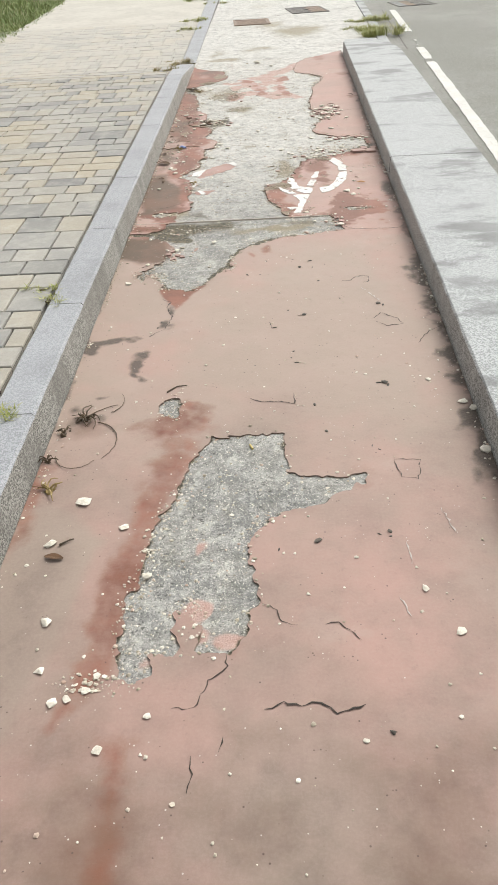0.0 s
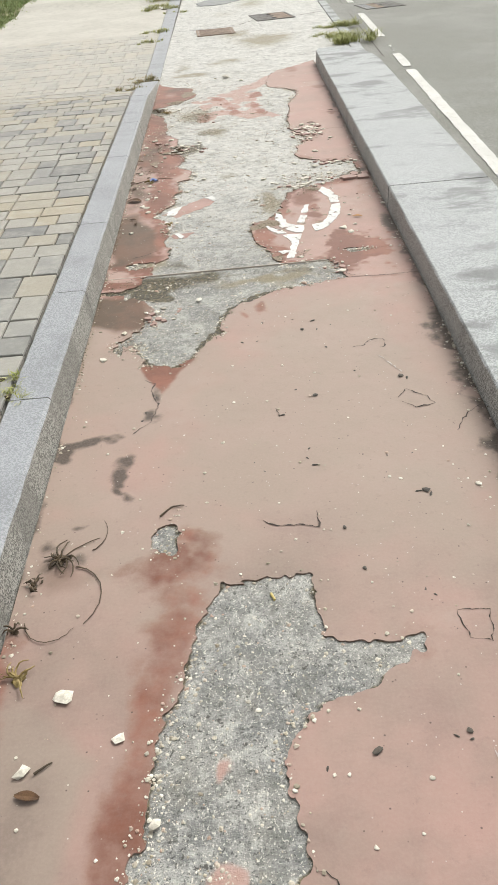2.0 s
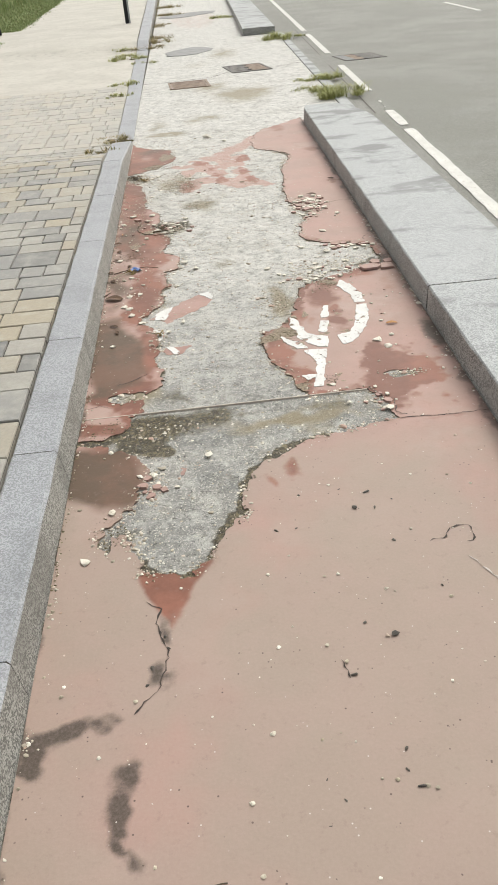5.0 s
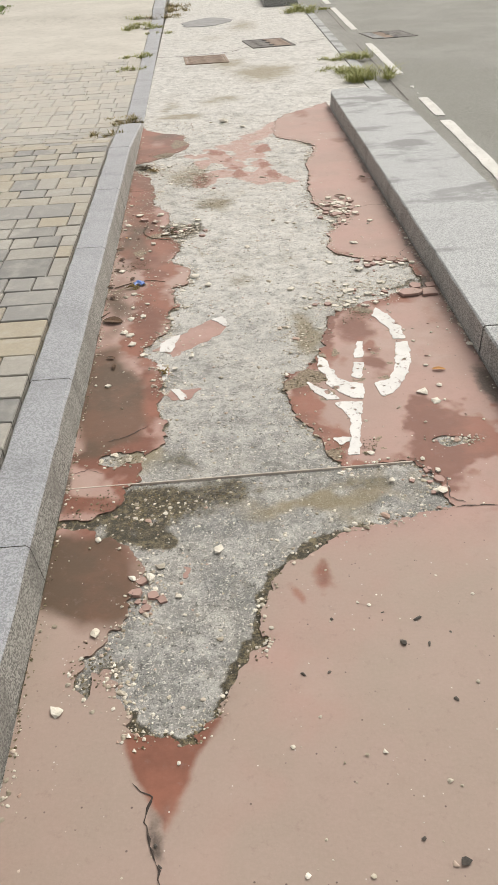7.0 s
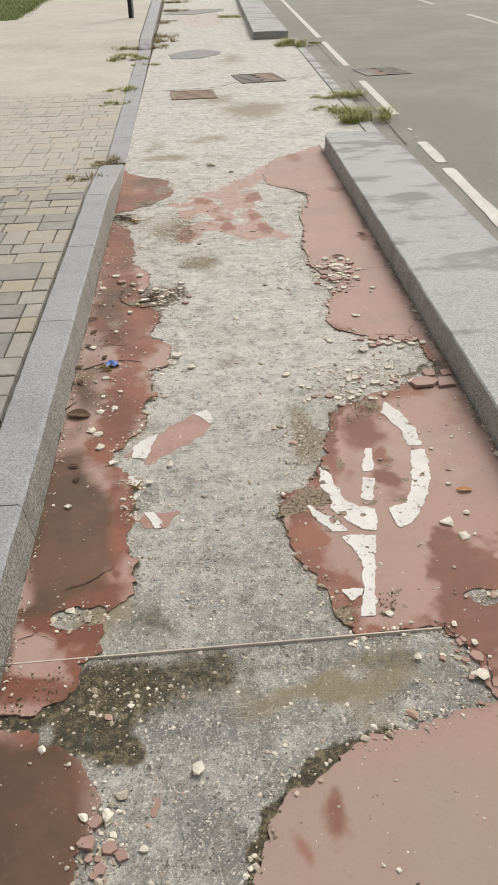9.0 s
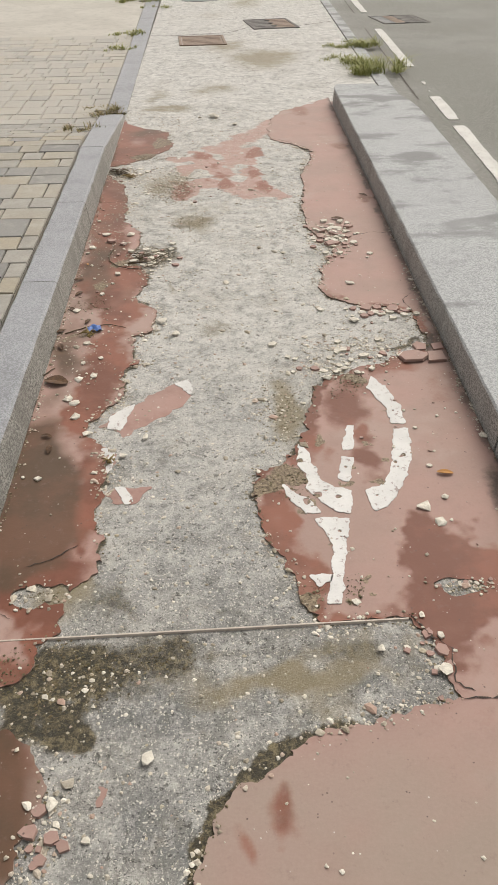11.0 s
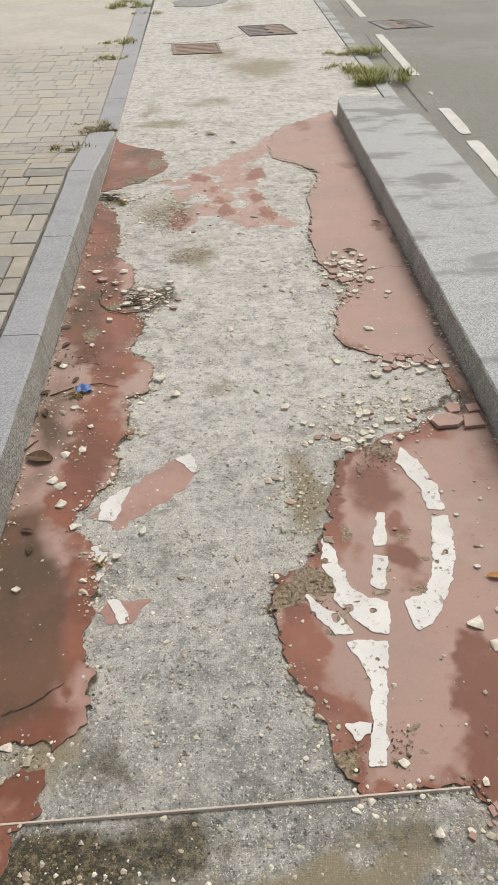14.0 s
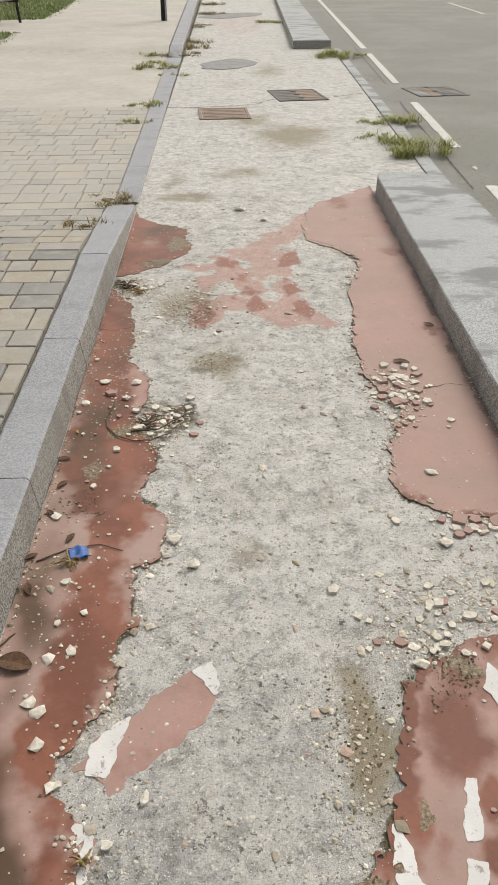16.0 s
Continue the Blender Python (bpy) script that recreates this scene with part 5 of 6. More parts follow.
def blades(rng, count, spread_x, spread_y, height, lean, width, ground=lambda x, y: 0.0, cx=0.0, cy=0.0, gauss=True):
    vs, fs = [], []
    for _ in range(count):
        if gauss:
            x, y = cx + rng.gauss(0, spread_x), cy + rng.gauss(0, spread_y)
        else:
            x, y = cx + rng.uniform(-spread_x, spread_x), cy + rng.uniform(-spread_y, spread_y)
        a, h = rng.uniform(0, 6.283), height * rng.uniform(0.45, 1.15)
        t, w = lean * rng.uniform(0.2, 1.2) * h, width * rng.uniform(0.7, 1.3)
        dx, dy, z = math.cos(a), math.sin(a), ground(x, y)
        k = len(vs)
        vs += [(x - dy * w, y + dx * w, z), (x + dy * w, y - dx * w, z), (x + dx * t * 0.35 - dy * w * 0.8, y + dy * t * 0.35 + dx * w * 0.8, z + h * 0.6), (x + dx * t * 0.35 + dy * w * 0.8, y + dy * t * 0.35 - dx * w * 0.8, z + h * 0.6), (x + dx * t, y + dy * t, z + h)]
        fs += [(k, k + 1, k + 3, k + 2), (k + 2, k + 3, k + 4)]
    return vs, fs


def verge():
    rng = random.Random(5)
    bank, _, _ = grid_sheet("grass_bank", np.linspace(0, 1, 20), np.arange(-5.0, 70, 0.5), lambda u, y: (-16 + u * (np.vectorize(verge_x)(y) + 16.35), walk_z(y) - 0.03 + 0.05 * (1 - ease(u, 0.8, 0.93)) + 0.05 * fractal(-16 + 12 * u, y, 2.0, 501) * (1 - ease(u, 0.85, 0.93))), MAT_SOIL)
    tagged(bank, "grassy verge soil beside the footway", "verge", kind="structure")
    vs, fs = [], []
    for _ in range(9000):
        y = 9 + 40 * rng.random() ** 1.5
        d = rng.random() ** 1.6 * 6.5
        x = verge_x(y) - 0.03 - d - (0.95 if 20.3 < y < 23.2 else 0.0)
        tall = 0.045 + 0.09 * min(1.0, d / 1.2) + (0.28 if d > 1.3 and rng.random() < 0.2 else 0.0)
        v, f = blades(rng, 9, 0.09, 0.09, tall, 0.8, 0.005 + 0.0003 * y, lambda a, b: float(walk_z(b)) - 0.02, x, y)
        k = len(vs)
        vs += v
        fs += [[i + k for i in g] for g in f]
    tagged(mesh("grass", vs, fs, MAT_GRASS), "uneven green grass and tall weeds on the verge", "grass", kind="stuff")


verge()


def tuft(x, y, z, r, h, mat, label, seed, count=60):
    rng = random.Random(seed)
    plant = empty("weed_tuft", x, y, z)
    tagged(plant, label, "weed", "weeds in the joints")
    bm = bmesh.new()
    bmesh.ops.create_icosphere(bm, subdivisions=2, radius=1.0)
    for v in bm.verts:
        k = rng.uniform(0.75, 1.2)
        v.co = Vector((v.co.x * r * 0.3 * k, v.co.y * r * 0.32 * k, max(-0.004, v.co.z * 0.008 * k)))
    part("root_clump", bm, MAT_CRUMBLE, plant, "dark earth caught between the stems")
    vs, fs = [], []
    for _ in range(11):
        a, d = rng.uniform(0, 6.283), 1.4 * r * rng.random() ** 0.7
        v, f = blades(rng, count * 3 // 11, r * 0.16, r * 0.2, h * rng.uniform(0.25, 0.95), 2.3, 0.0018 + 0.00014 * y, lambda a, b: -0.003, d * math.cos(a), 0.9 * d * math.sin(a))
        k = len(vs)
        vs += v
        fs += [[i + k for i in g] for g in f]
    leaves = mesh("foliage", vs, fs, mat, plant)
    leaves["kind"] = "stuff"
    return plant



GREEN, BROWN = "low green weed tuft growing from a paving joint", "dry brown weed tuft growing from a kerb joint"
for k, (x, y, z, r, h, dry, n) in enumerate(((-1.0, 12.1, 0.0, 0.14, 0.06, 0, 60), (-0.95, 13.1, 0.0, 0.16, 0.07, 0, 70), (-1.0, 16.05, 0.0, 0.24, 0.1, 0, 110), (-1.22, 17.4, 0.02, 0.16, 0.07, 0, 50), (-1.15, 16.7, 0.0, 0.14, 0.06, 0, 50), (-0.78, 15.4, 0.0, 0.14, 0.05, 0, 40), (-0.72, 17.6, 0.0, 0.28, 0.1, 1, 120), (-0.62, 18.6, 0.0, 0.24, 0.1, 1, 90), (-0.62, 19.4, 0.0, 0.22, 0.1, 1, 70), (-0.6, 22.6, 0.0, 0.34, 0.1, 1, 110), (-0.55, 26.0, 0.0, 0.38, 0.1, 1, 100), (-0.55, 29.5, 0.0, 0.38, 0.1, 1, 90), (1.05, 23.6, 0.0, 0.4, 0.1, 0, 110), (-0.95, 9.42, 0.0, 0.15, 0.06, 1, 110), (-0.99, 8.68, 0.05, 0.11, 0.05, 1, 60), (1.66, 17.3, 0.0, 0.3, 0.13, 0, 260), (1.5, 12.15, 0.0, 0.22, 0.1, 0, 200), (1.44, 10.85, 0.0, 0.22, 0.12, 0, 330), (1.3, 11.3, 0.0, 0.2, 0.06, 0, 90), (-0.905, 2.93, 0.118, 0.05, 0.03, 0, 70), (-0.88, 2.06, 0.122, 0.05, 0.03, 0, 70), (-0.96, 3.05, 0.118, 0.05, 0.025, 0, 50))):
    tuft(x, y, z, r, h, MAT_DRY if dry else MAT_TUFT, BROWN if dry else GREEN, 600 + k, n)

# ---- loose stones, fragments, litter ----


def stone(x, y, r, mat, label, name="stone", z=0.0, flat=0.32):
    rng = random.Random(int(x * 1000) * 31 + int(y * 1000))
    v, f = lump(rng, r * 1.15, flat)
    ob = mesh(name, v, f, mat)
    ob.location = (x, y, z + r * flat * 0.7)
    return tagged(ob, label, "stone", "loose stones on the lane")


PALE = "loose pale stone lying on the cycle lane"
for x, y, r in ((-0.58, 5.13, 0.022), (-0.624, 5.242, 0.02), (-0.594, 5.219, 0.017), (-0.335, 5.0, 0.016), (-0.681, 5.939, 0.022), (-0.549, 5.396, 0.017), (-0.601, 5.375, 0.018), (-0.535, 5.53, 0.014), (-0.312, 5.82, 0.022), (-0.25, 5.707, 0.02), (-0.635, 6.795, 0.024), (-0.516, 6.782, 0.026), (0.524, 6.13, 0.024), (0.563, 6.79, 0.028), (0.566, 6.69, 0.025), (0.502, 6.65, 0.022), (0.484, 5.78, 0.02), (0.385, 5.39, 0.02), (0.43, 5.36, 0.016), (0.35, 5.37, 0.012), (0.40, 5.42, 0.012), (0.31, 5.33, 0.024), (-0.05, 9.18, 0.05), (0.10, 8.93, 0.03), (-0.40, 4.90, 0.016), (-0.53, 5.03, 0.018), (-0.69, 6.63, 0.024), (-0.264, 3.844, 0.018), (-0.449, 3.757, 0.014), (-0.604, 3.924, 0.012), (0.50, 4.60, 0.022), (0.53, 4.53, 0.017), (0.57, 4.64, 0.014), (0.245, 4.25, 0.012), (0.42, 4.03, 0.02), (0.28, 4.10, 0.012), (0.555, 6.62, 0.02), (0.60, 6.75, 0.022)):
    stone(x, y, 0.85 * r, MAT_PEBBLE, PALE)
for x, y, r in ((-0.55, 1.74, 0.021), (-0.41, 1.62, 0.015), (-0.61, 1.56, 0.022), (-0.56, 1.27, 0.019), (-0.54, 1.12, 0.013), (-0.37, 0.91, 0.012), (-0.27, 0.99, 0.011), (0.40, 1.35, 0.012), (0.46, 1.21, 0.013), (0.20, 0.92, 0.008), (0.68, 2.22, 0.02), (0.71, 2.18, 0.018), (0.69, 1.94, 0.02), (0.59, 2.38, 0.015), (-0.64, 3.35, 0.019), (-0.32, 1.42, 0.016), (-0.46, 1.04, 0.012), (-0.49, 1.03, 0.013), (-0.42, 1.06, 0.012), (-0.40, 1.10, 0.013)):
    stone(x, y, 0.85 * r, MAT_PEBBLE, PALE)
for x, y, r in ((0.165, 2.95, 0.013), (0.14, 1.54, 0.012), (0.34, 1.57, 0.01), (0.26, 0.94, 0.009), (0.17, 2.24, 0.009), (0.49, 3.03, 0.015), (0.43, 2.37, 0.014), (0.17, 3.47, 0.014), (0.20, 2.07, 0.01), (0.10, 3.0, 0.006), (0.33, 3.1, 0.007)):
    stone(x, y, 0.7 * r, MAT_DARKSTONE, "small dark stone lying on the red coating", "dark_stone", 0.0, 0.4)


MARKS = ((0.04, 2.84, 0.016), (0.11, 2.63, 0.012), (0.10, 2.58, 0.009), (0.12, 2.54, 0.015), (-0.07, 2.58, 0.007), (-0.04, 2.53, 0.008), (-0.08, 2.48, 0.006), (0.34, 1.98, 0.009), (0.36, 1.96, 0.01), (0.41, 2.37, 0.017), (0.44, 2.35, 0.014), (0.35, 2.56, 0.006), (0.43, 2.56, 0.006), (0.51, 3.02, 0.018), (0.31, 1.56, 0.012), (0.34, 1.55, 0.012), (0.03, 1.51, 0.008), (0.01, 3.56, 0.01), (0.22, 3.54, 0.016), (0.23, 3.46, 0.012), (-0.08, 3.40, 0.013), (-0.02, 3.40, 0.01), (0.29, 3.49, 0.008), (0.25, 3.30, 0.011), (0.14, 3.57, 0.007), (-0.44, 2.93, 0.012), (-0.40, 2.99, 0.01), (-0.45, 2.88, 0.012), (-0.41, 3.03, 0.012))


def mark(x, y, size, turn):
    """A dark scrap of rubber or rind trodden onto the coating."""
    rng = random.Random(int(x * 900) + 77 * int(y * 900))
    v, f = lump(rng, size, 0.22)
    squash = rng.uniform(0.3, 0.6)
    ob = mesh("dark_scrap", [(a, squash * b, c) for a, b, c in v], f, MAT_DARKSTONE)
    ob.matrix_world = pose(x, y, 0.16 * size, 0, 0, turn)
    return tagged(ob, "small dark scrap of dirt stuck to the coating", "dirt", "dark scraps on the coating")


for k, (x, y, size) in enumerate(MARKS):
    mark(x, y, 0.75 * size, 61 * k % 180)


def scatter(name, seed, count, density, x0, x1, y0, y1, rmin, rmax, label, mat):
    rng = random.Random(seed)
    kinds = [lump(rng, 1.1, 0.3) for _ in range(14)]
    n = count * 12
    xs, ys = np.array([rng.uniform(x0, x1) for _ in range(n)]), np.array([rng.uniform(y0, y1) for _ in range(n)])
    keep = density(xs, ys) > np.array([rng.random() for _ in range(n)])
    xs, ys = xs[keep][:count], ys[keep][:count]
    level = np.where(coated(xs, ys) > 0, 0.001, -0.005)
    rows = []
    for x, y, z in zip(xs, ys, level):
        r = rmin + (rmax - rmin) * rng.random() ** 2.6
        v, f = kinds[rng.randrange(14)]
        rows.append(([(a * r, b * r, c * r) for a, b, c in v], f, (x, y, z + 0.12 * r)))
    return tagged(pile(name, rows, mat), label, "gravel", kind="stuff")


def grit_density(x, y):
    d = -coated(x, y)
    edge = np.exp(-((d - 0.012) / 0.03) ** 2)
    loose = (0.04 + 0.05 * ease(y, 4.2, 5.0) * ease(fractal(x, y, 0.2, 705), -0.05, 0.15)) * (d > 0) + 0.006
    out = np.maximum(loose, edge * (0.12 + 0.65 * ease(fractal(x, y, 0.25, 702), -0.05, 0.2)))
    for cx, cy, rx, ry, k in ((-0.4, 6.5, 0.14, 0.2, 1.0), (0.5, 6.65, 0.14, 0.25, 1.0), (0.45, 5.55, 0.3, 0.2, 0.6), (-0.6, 7.8, 0.16, 0.25, 0.9), (-0.45, 3.7, 0.07, 0.12, 0.9), (-0.6, 5.6, 0.15, 0.5, 0.1), (-0.35, 7.6, 0.2, 0.4, 0.6), (-0.42, 4.05, 0.2, 0.1, 0.22), (0.55, 4.29, 0.1, 0.03, 1.0), (0.3, 5.4, 0.2, 0.08, 0.8), (-0.6, 6.9, 0.12, 0.8, 0.12), (0.1, 5.1, 0.12, 0.25, 0.5), (-0.4, 1.08, 0.12, 0.05, 0.8), (-0.565, 4.32, 0.06, 0.04, 1.0), (-0.73, 5.5, 0.03, 2.0, 0.35)):
        out = np.maximum(out, k * spot(x, y, cx, cy, rx, ry, 0.7))
    return out


scatter("grit", 71, 19000, grit_density, LEFT + 0.01, 0.84, 0.6, 9.4, 0.0015, 0.007, "fine pale grit along the broken coating edges", MAT_STONE)
scatter("gravel", 72, 520, lambda x, y: grit_density(x, y) ** 1.5 * ease(y, 2.5, 4.0), LEFT + 0.03, 0.82, 3.0, 9.3, 0.008, 0.017, "loose crushed gravel on the damaged lane", MAT_STONE)


def crumb_density(x, y):
    out = 0.55 * np.exp(-((coated(x, y) + 0.004) / 0.012) ** 2) * ease(fractal(x, y, 0.2, 703), -0.08, 0.15)
    for cx, cy, rx, ry, k in ((0.36, 5.3, 0.12, 0.13, 0.9), (0.14, 4.74, 0.09, 0.1, 1.0), (0.12, 5.12, 0.1, 0.25, 0.7), (-0.5, 4.07, 0.26, 0.12, 1.0), (-0.25, 4.1, 0.15, 0.07, 0.7), (0.40, 5.30, 0.07, 0.06, 1.0), (0.145, 4.28, 0.05, 0.05, 1.0), (0.06, 4.73, 0.05, 0.06, 0.9), (-0.48, 8.15, 0.2, 0.12, 0.9), (-0.64, 7.8, 0.1, 0.1, 1.0), (-0.24, 6.97, 0.1, 0.1, 0.8), (-0.3, 7.4, 0.08, 0.2, 0.7), (-0.4, 6.5, 0.13, 0.16, 1.0), (-0.66, 7.85, 0.12, 0.15, 1.0), (-0.57, 3.47, 0.07, 0.1, 0.6), (-0.565, 4.32, 0.07, 0.04, 1.0), (0.51, 4.29, 0.07, 0.03, 1.0), (0.27, 4.29, 0.05, 0.07, 0.8), (-0.2, 6.98, 0.12, 0.14, 0.7), (-0.3, 7.5, 0.14, 0.25, 0.7), (0.7, 5.55, 0.1, 0.05, 0.8), (-0.6, 6.0, 0.1, 0.12, 0.6)):
        out = np.maximum(out, k * spot(x + 0.12 * fractal(x, y, 0.1, 704), y, cx, cy, rx, ry, 0.9))
    return np.maximum(out, 0.5 * ease(0.03 - (x - LEFT), 0.0, 0.02))


scatter("soil_crumbs", 73, 14000, crumb_density, LEFT + 0.005, 0.84, 3.2, 8.6, 0.0012, 0.0045, "dark brown soil crumbs on the damaged lane", MAT_CRUMB)


def fragment(x, y, size, turn, seed, z=0.0, tilt=0.0):
    rng = random.Random(seed)
    n = rng.choice((4, 5, 5, 6))
    ring = [(size * rng.uniform(0.7, 1.15) * math.cos(i * math.tau / n), size * rng.uniform(0.6, 1.0) * math.sin(i * math.tau / n)) for i in range(n)]
    thick = min(0.005, 0.22 * size)
    vs = [(a, b, thick) for a, b in ring] + [(a * 1.06, b * 1.06, -thick) for a, b in ring]
    fs = [tuple(range(n)), tuple(range(n, 2 * n))[::-1]] + [(i, n + i, n + (i + 1) % n, (i + 1) % n) for i in range(n)]
    ob = mesh("coating_fragment", vs, fs, MAT_COAT)
    ob.matrix_world = pose(x, y, z + thick * 1.1, tilt, 0, turn)
    return tagged(ob, "loose broken flake of faded red coating", "fragment", "coating flakes")


for k, (x, y, s, z) in enumerate(((0.655, 5.46, 0.06, 0.001), (0.745, 5.45, 0.055, 0.003), (0.70, 5.54, 0.035, -0.005), (0.77, 5.53, 0.035, -0.003), (-0.485, 3.705, 0.021, -0.006), (-0.472, 3.745, 0.017, -0.006), (-0.44, 3.69, 0.019, -0.006), (-0.415, 3.675, 0.015, -0.006), (-0.455, 3.65, 0.014, -0.006), (0.40, 4.14, 0.017, -0.006), (0.425, 4.09, 0.018, -0.006), (0.435, 4.05, 0.014, -0.006), (0.55, 5.885, 0.03, -0.004), (0.60, 5.88, 0.026, -0.004), (0.66, 5.87, 0.03, -0.004), (0.71, 5.84, 0.024, -0.004), (0.50, 6.6, 0.035, 0.0), (0.46, 6.7, 0.03, -0.004), (0.55, 6.72, 0.03, 0.001), (-0.6, 6.7, 0.025, 0.001))):
    fragment(x, y, s, 47 * k, 800 + k, z, 3 if k % 3 else -4)

def strew(seed, count, cx, cy, rx, ry, smin, smax, white=0.0):
    """Small flakes broken off the coating, lying about one place."""
    rng = random.Random(seed)
    for k in range(count):
        x, y = cx + rng.gauss(0, rx), cy + rng.gauss(0, ry)
        if not LEFT + 0.03 < x < right_foot(y) - 0.03:
            continue
        lies = 0.001 if coated(np.array(x), np.array(y)) > 0 else -0.005
        ob = fragment(x, y, rng.uniform(smin, smax), rng.uniform(0, 360), seed * 100 + k, lies, rng.uniform(-7, 7))
        if rng.random() < white:
            ob.data.materials[0] = MAT_PEBBLE
            tagged(ob, "small pale chip of concrete lying on the lane", "fragment", "concrete chips")


strew(3, 64, 0.53, 6.70, 0.065, 0.12, 0.008, 0.024, 0.7)
strew(4, 36, 0.58, 5.84, 0.11, 0.035, 0.008, 0.02, 0.45)
strew(5, 36, 0.45, 5.47, 0.15, 0.06, 0.007, 0.02, 0.75)
strew(6, 34, -0.42, 6.5, 0.08, 0.09, 0.008, 0.02, 0.75)
strew(7, 16, -0.6, 7.8, 0.08, 0.1, 0.007, 0.018, 0.6)
strew(8, 26, -0.6, 6.2, 0.07, 0.6, 0.0056, 0.0135, 0.6)
strew(9, 14, 0.41, 4.1, 0.03, 0.06, 0.0063, 0.0135, 0.3)
strew(10, 6, -0.45, 3.7, 0.03, 0.06, 0.0056, 0.012, 0.5)
strew(11, 16, 0.53, 4.29, 0.05, 0.015, 0.0042, 0.009, 0.5)
strew(12, 18, 0.6, 4.8, 0.09, 0.4, 0.0042, 0.0097, 0.6)
strew(13, 18, -0.3, 7.6, 0.15, 0.2, 0.0056, 0.015, 0.7)


def leaf(x, y, size, turn, mat, label, z=0.002):
    bm = bmesh.new()
    rows = []
    for k in range(7):
        t = k / 6
        w = size * (0.2 + 0.12 * (size > 0.08)) * math.sin(math.pi * (0.06 + 0.9 * t)) ** 0.8
        rows.append([bm.verts.new((s * w, size * (t - 0.5), 0.004 + abs(s) * 0.18 * w + size * 0.06 * math.sin(3 * t))) for s in (-1, -0.5, 0, 0.5, 1)])
    for r0, r1 in zip(rows, rows[1:]):
        for i in range(4):
            bm.faces.new((r0[i], r0[i + 1], r1[i + 1], r1[i]))
    solid = bmesh.ops.extrude_face_region(bm, geom=list(bm.faces))
    for v in [g for g in solid["geom"] if isinstance(g, bmesh.types.BMVert)]:
        v.co.z += 0.0015
    ob = part("leaf", bm, mat)
    ob.matrix_world = pose(x, y, z - 0.002, 0, 0, turn)
    return tagged(ob, label, "leaf", "fallen leaves")


BROWN_LEAF = "curled dark brown fallen leaf on the lane"
leaf(-0.68, 5.36, 0.09, 75, MAT_LEAF, BROWN_LEAF)
leaf(0.60, 4.75, 0.05, 80, MAT_ORANGE, "small dry orange fallen leaf on the lane")
leaf(-0.59, 1.50, 0.055, 80, MAT_LEAF, BROWN_LEAF)
leaf(0.58, 6.93, 0.07, 70, MAT_LEAF, BROWN_LEAF)
for k, (x, y) in enumerate(((-0.70, 5.95), (-0.71, 6.25), (-0.69, 6.1), (-0.70, 5.62), (-0.66, 5.02), (-0.72, 5.75), (-0.64, 4.95), (0.78, 7.3), (0.75, 2.78), (-0.62, 5.83))):
    leaf(x, y, 0.04 + 0.004 * (k % 4), 40 + 53 * k, MAT_LEAF, BROWN_LEAF)
leaf(-0.69, 6.42, 0.022, 20, MAT_ORANGE, "small dry orange fallen leaf on the lane")

wrapper = bmesh.new()
bmesh.ops.create_grid(wrapper, x_segments=9, y_segments=6, size=0.5)
for v in wrapper.verts:
    v.co = Vector((v.co.x * 0.055, v.co.y * 0.05, 0.012 + 0.012 * noise.noise(v.co * 3.1)))
skin = bmesh.ops.extrude_face_region(wrapper, geom=list(wrapper.faces))
for v in [g for g in skin["geom"] if isinstance(g, bmesh.types.BMVert)]:
    v.co.z += 0.0012
for f in wrapper.faces:
    f.smooth = True
film = part("plastic_wrapper", wrapper, MAT_BLUE)
film.matrix_world = pose(-0.585, 5.76, -0.004, 0, 0, 15)
tagged(film, "small crumpled blue plastic wrapper on the lane", "litter")

butt = part("cigarette_end", tube(bmesh.new(), [(-0.012, 0, 0), (0.012, 0, 0)], 0.0038, 8), MAT_BUTT)
butt.matrix_world = pose(-0.05, 2.0, -0.001, 0, 0, 110)
tagged(butt, "flattened yellow cigarette end on bare concrete", "litter")


def twig(name, pts, r, label, seed, z=0.003):
    rng = random.Random(seed)
    fine = []
    for k in range(len(pts) - 1):
        for i in range(4):
            t = i / 4
            fine.append((pts[k][0] * (1 - t) + pts[k + 1][0] * t, pts[k][1] * (1 - t) + pts[k + 1][1] * t, z + 0.003 * rng.random()))
    fine.append((*pts[-1], z))
    ob = part(name, tube(bmesh.new(), fine, [0.55 * r * (1 - 0.6 * i / len(fine)) for i in range(len(fine))], 5), MAT_TWIG)
    return tagged(ob, label, "twig", "dead stems")


def curl(cx, cy, r, a0, a1):
    return [(cx + r * math.cos(radians(a0 + (a1 - a0) * k / 7)), cy + 1.2 * r * math.sin(radians(a0 + (a1 - a0) * k / 7))) for k in range(8)]


STEM = "thin curled dead plant stem lying on the coating"
twig("twig", curl(-0.6, 2.05, 0.1, 80, -50), 0.004, STEM, 1)
twig("twig", curl(-0.58, 2.3, 0.07, -60, 40), 0.003, STEM, 2)
twig("twig", curl(-0.62, 1.99, 0.07, 190, 330), 0.003, STEM, 3)
twig("twig", [(-0.66, 2.17), (-0.6, 2.24), (-0.53, 2.28)], 0.004, STEM, 4)
twig("twig", [(-0.585, 1.55), (-0.55, 1.575)], 0.006, "short black broken twig on the coating", 5)
twig("twig", [(-0.36, 2.35), (-0.33, 2.39), (-0.29, 2.395)], 0.006, "short black broken twig on the coating", 6)
twig("twig", [(-0.70, 5.73), (-0.62, 5.78), (-0.53, 5.80), (-0.46, 5.77)], 0.005, STEM, 7)
twig("twig", [(-0.5, 6.42), (-0.4, 6.43), (-0.31, 6.53)], 0.008, STEM, 8)
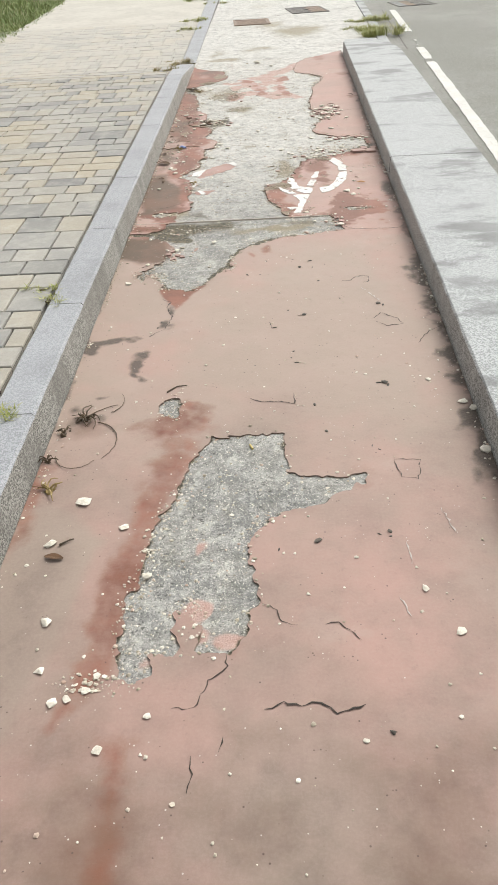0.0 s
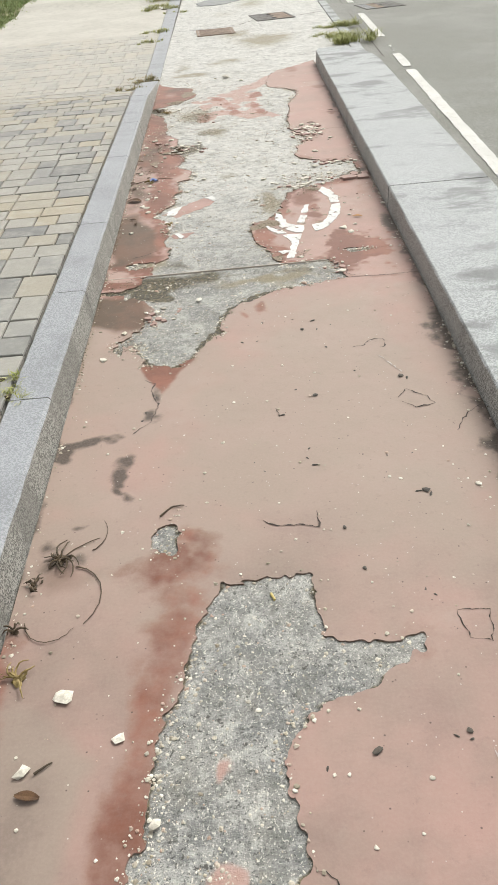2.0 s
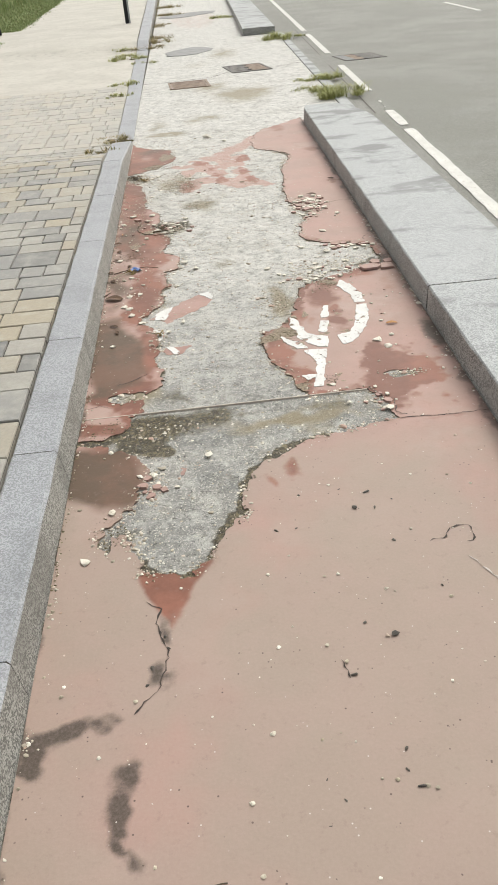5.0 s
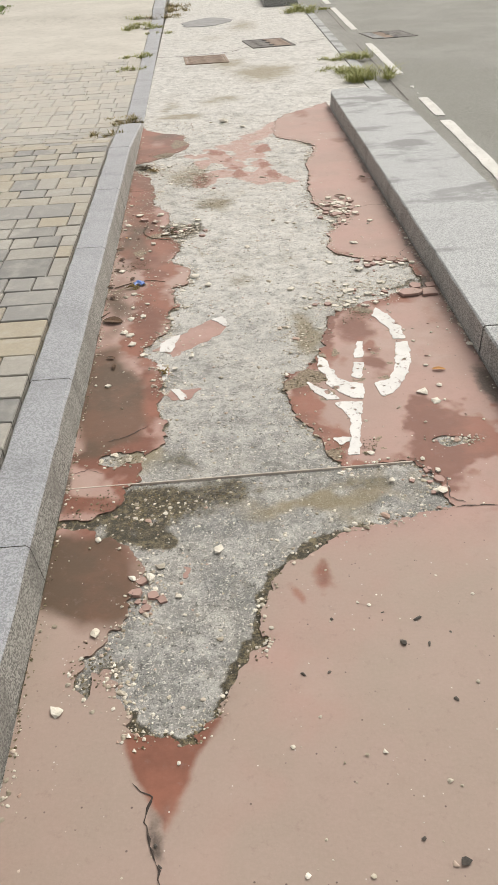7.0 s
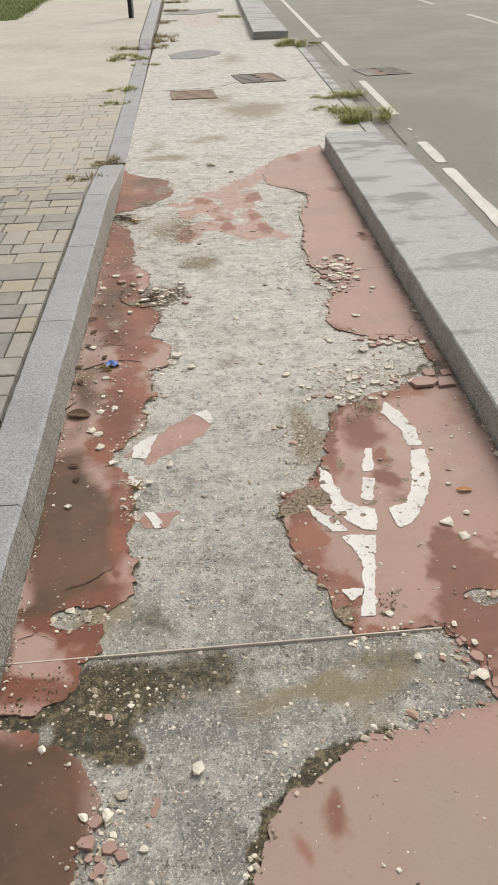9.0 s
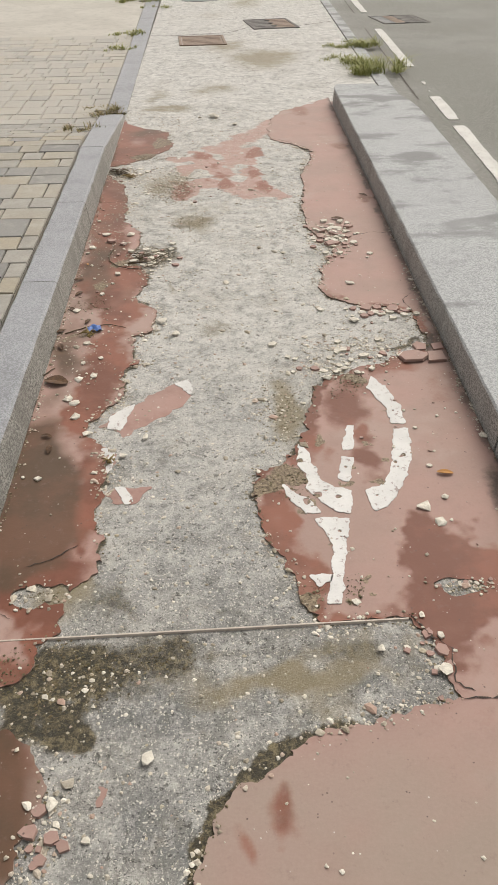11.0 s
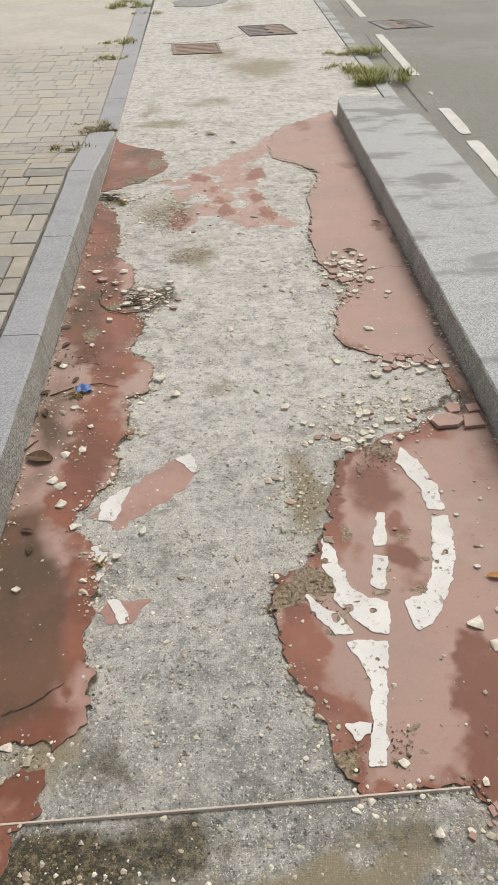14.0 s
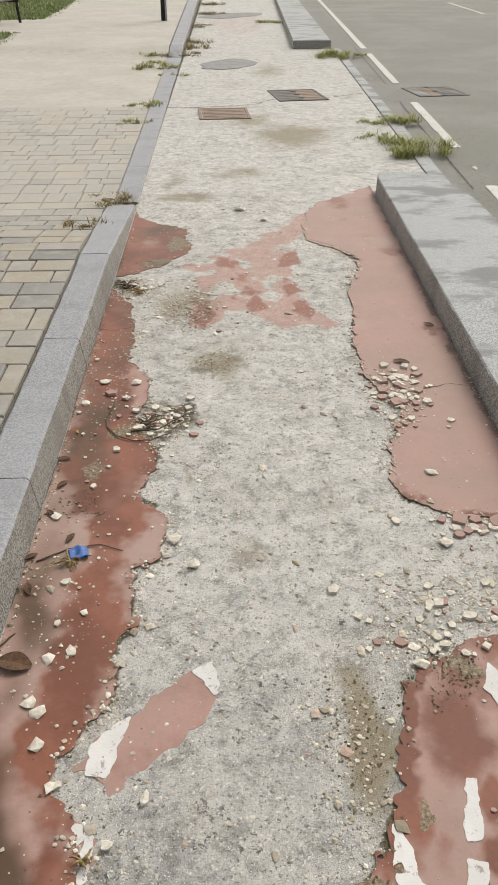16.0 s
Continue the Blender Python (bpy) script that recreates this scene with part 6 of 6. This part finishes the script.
twig("twig", [(-0.74, 5.4), (-0.70, 5.46)], 0.006, STEM, 9)


def dead_weed(x, y, size, mat, seed, stems):
    """An uprooted plant: a knot of roots with limp stems about it."""
    rng = random.Random(seed)
    plant = empty("dead_weed", x, y, 0.001)
    tagged(plant, "clump of dead uprooted weed on the coating", "weed", "weeds in the joints")
    bm = bmesh.new()
    bmesh.ops.create_icosphere(bm, subdivisions=2, radius=0.3 * size)
    for v in bm.verts:
        v.co *= rng.uniform(0.5, 1.25)
        v.co.z = max(0.0, 0.5 * v.co.z)
    part("root_knot", bm, mat, plant)
    for k in range(stems):
        a, r = rng.uniform(0, 6.283), size * rng.uniform(0.5, 1.2)
        turn = rng.uniform(-1.4, 1.4)
        pts = [(r * t * math.cos(a + turn * t), r * t * math.sin(a + turn * t), 0.006 + 0.014 * math.sin(3.0 * t) * rng.uniform(0.3, 1.0)) for t in (0.1, 0.3, 0.5, 0.7, 0.85, 1.0)]
        part("stem", tube(bmesh.new(), pts, [0.0032, 0.003, 0.0026, 0.0022, 0.0018, 0.001], 5), mat, plant)
    for k in range(stems // 2):
        a, r = rng.uniform(0, 6.283), size * rng.uniform(0.3, 0.8)
        bm = bmesh.new()
        c = Vector((r * math.cos(a), r * math.sin(a), 0.008))
        d = Vector((math.cos(a + 0.6), math.sin(a + 0.6), 0.1)) * size * 0.16
        e = Vector((-d.y, d.x, 0.006)) * 0.4
        ring = [bm.verts.new(c + q) for q in (-d, e, d, -e)]
        top = [bm.verts.new(c + 0.9 * q + Vector((0, 0, 0.002))) for q in (-d, e, d, -e)]
        bm.faces.new(ring[::-1])
        bm.faces.new(top)
        for i in range(4):
            bm.faces.new((ring[i], ring[(i + 1) % 4], top[(i + 1) % 4], top[i]))
        part("leaf", bm, mat, plant)
    return plant


dead_weed(-0.63, 2.20, 0.07, MAT_TWIG, 9, 12)
dead_weed(-0.69, 2.10, 0.045, MAT_TWIG, 11, 6)
dead_weed(-0.67, 1.80, 0.06, MAT_STRAW, 10, 7)
dead_weed(-0.71, 1.95, 0.035, MAT_TWIG, 12, 5)
dead_weed(-0.45, 6.47, 0.075, MAT_TWIG, 13, 5)
dead_weed(-0.66, 7.82, 0.08, MAT_TWIG, 14, 8)
dead_weed(-0.58, 7.74, 0.06, MAT_STRAW, 15, 7)
dead_weed(-0.44, 4.87, 0.03, MAT_STRAW, 16, 5)
dead_weed(-0.60, 5.72, 0.05, MAT_STRAW, 17, 6)
twig("twig", curl(-0.46, 6.52, 0.14, 150, 340), 0.006, STEM, 18)

# ---- pavers ----


def paver_shape(w, d):
    c, h = 0.0032, 0.05
    a, b = w / 2, d / 2
    vs = [(-a, -b, -h), (a, -b, -h), (a, b, -h), (-a, b, -h), (-a, -b, -c), (a, -b, -c), (a, b, -c), (-a, b, -c), (-a + c, -b + c, 0), (a - c, -b + c, 0), (a - c, b - c, 0), (-a + c, b - c, 0)]
    fs = [(0, 1, 5, 4), (1, 2, 6, 5), (2, 3, 7, 6), (3, 0, 4, 7), (4, 5, 9, 8), (5, 6, 10, 9), (6, 7, 11, 10), (7, 4, 8, 11), (8, 9, 10, 11)]
    return vs, fs


def lay_pavers():
    rng = random.Random(12)
    shapes, rest, y, count = {}, [], -4.0, 0
    while y < 13.0:
        depth = rng.choice((0.155, 0.155, 0.155, 0.235))
        right = -0.912 - 0.035 * float(ease(np.array(y), 7.5, 9.3)) if y < 9.25 else -0.9 - 0.0108 * (y - 9.3)
        x = right
        first = rng.choice((0.08, 0.125, 0.16, 0.2, 0.24))
        while x > -4.2:
            w = first or rng.choice((0.125, 0.16, 0.16, 0.2, 0.24, 0.24))
            first = 0
            cx, cy = x - w / 2, y + depth / 2
            z = float(walk_z(np.array(cy))) + rng.uniform(-0.002, 0.002)
            gap = 0.009 if y < 8.9 else 0.006
            size = (round(w - gap, 3), round(depth - gap, 3))
            slope = math.degrees(math.atan2(float(walk_z(np.array(cy + 0.05)) - walk_z(np.array(cy - 0.05))), 0.1))
            near = x > -1.85 and 1.9 < y < 9.0 and count < 300
            v, f = paver_shape(*size)
            if near:
                if size not in shapes:
                    shapes[size] = bpy.data.meshes.new("paver")
                    shapes[size].from_pydata(v, [], f)
                    shapes[size].materials.append(MAT_PAVER)
                ob = new("paver", shapes[size])
                ob.parent = bed
                ob.matrix_world = pose(cx, cy, z, slope + rng.uniform(-0.5, 0.5), rng.uniform(-0.5, 0.5), rng.uniform(-0.6, 0.6))
                count += 1
            else:
                m = pose(0, 0, 0, slope, 0, rng.uniform(-0.6, 0.6))
                rest.append(([tuple(m @ Vector(p)) for p in v], f, (cx, cy, z)))
            x -= w
        y += depth
    for name, keep, mat in (("paver_field", lambda y: y < 9.0, MAT_PAVER_FAR), ("pale_paver_field", lambda y: y >= 9.0, MAT_PAVER_PALE)):
        field = pile(name, [r for r in rest if keep(r[2][1])], mat, bed)
        field["kind"] = "stuff"


lay_pavers()
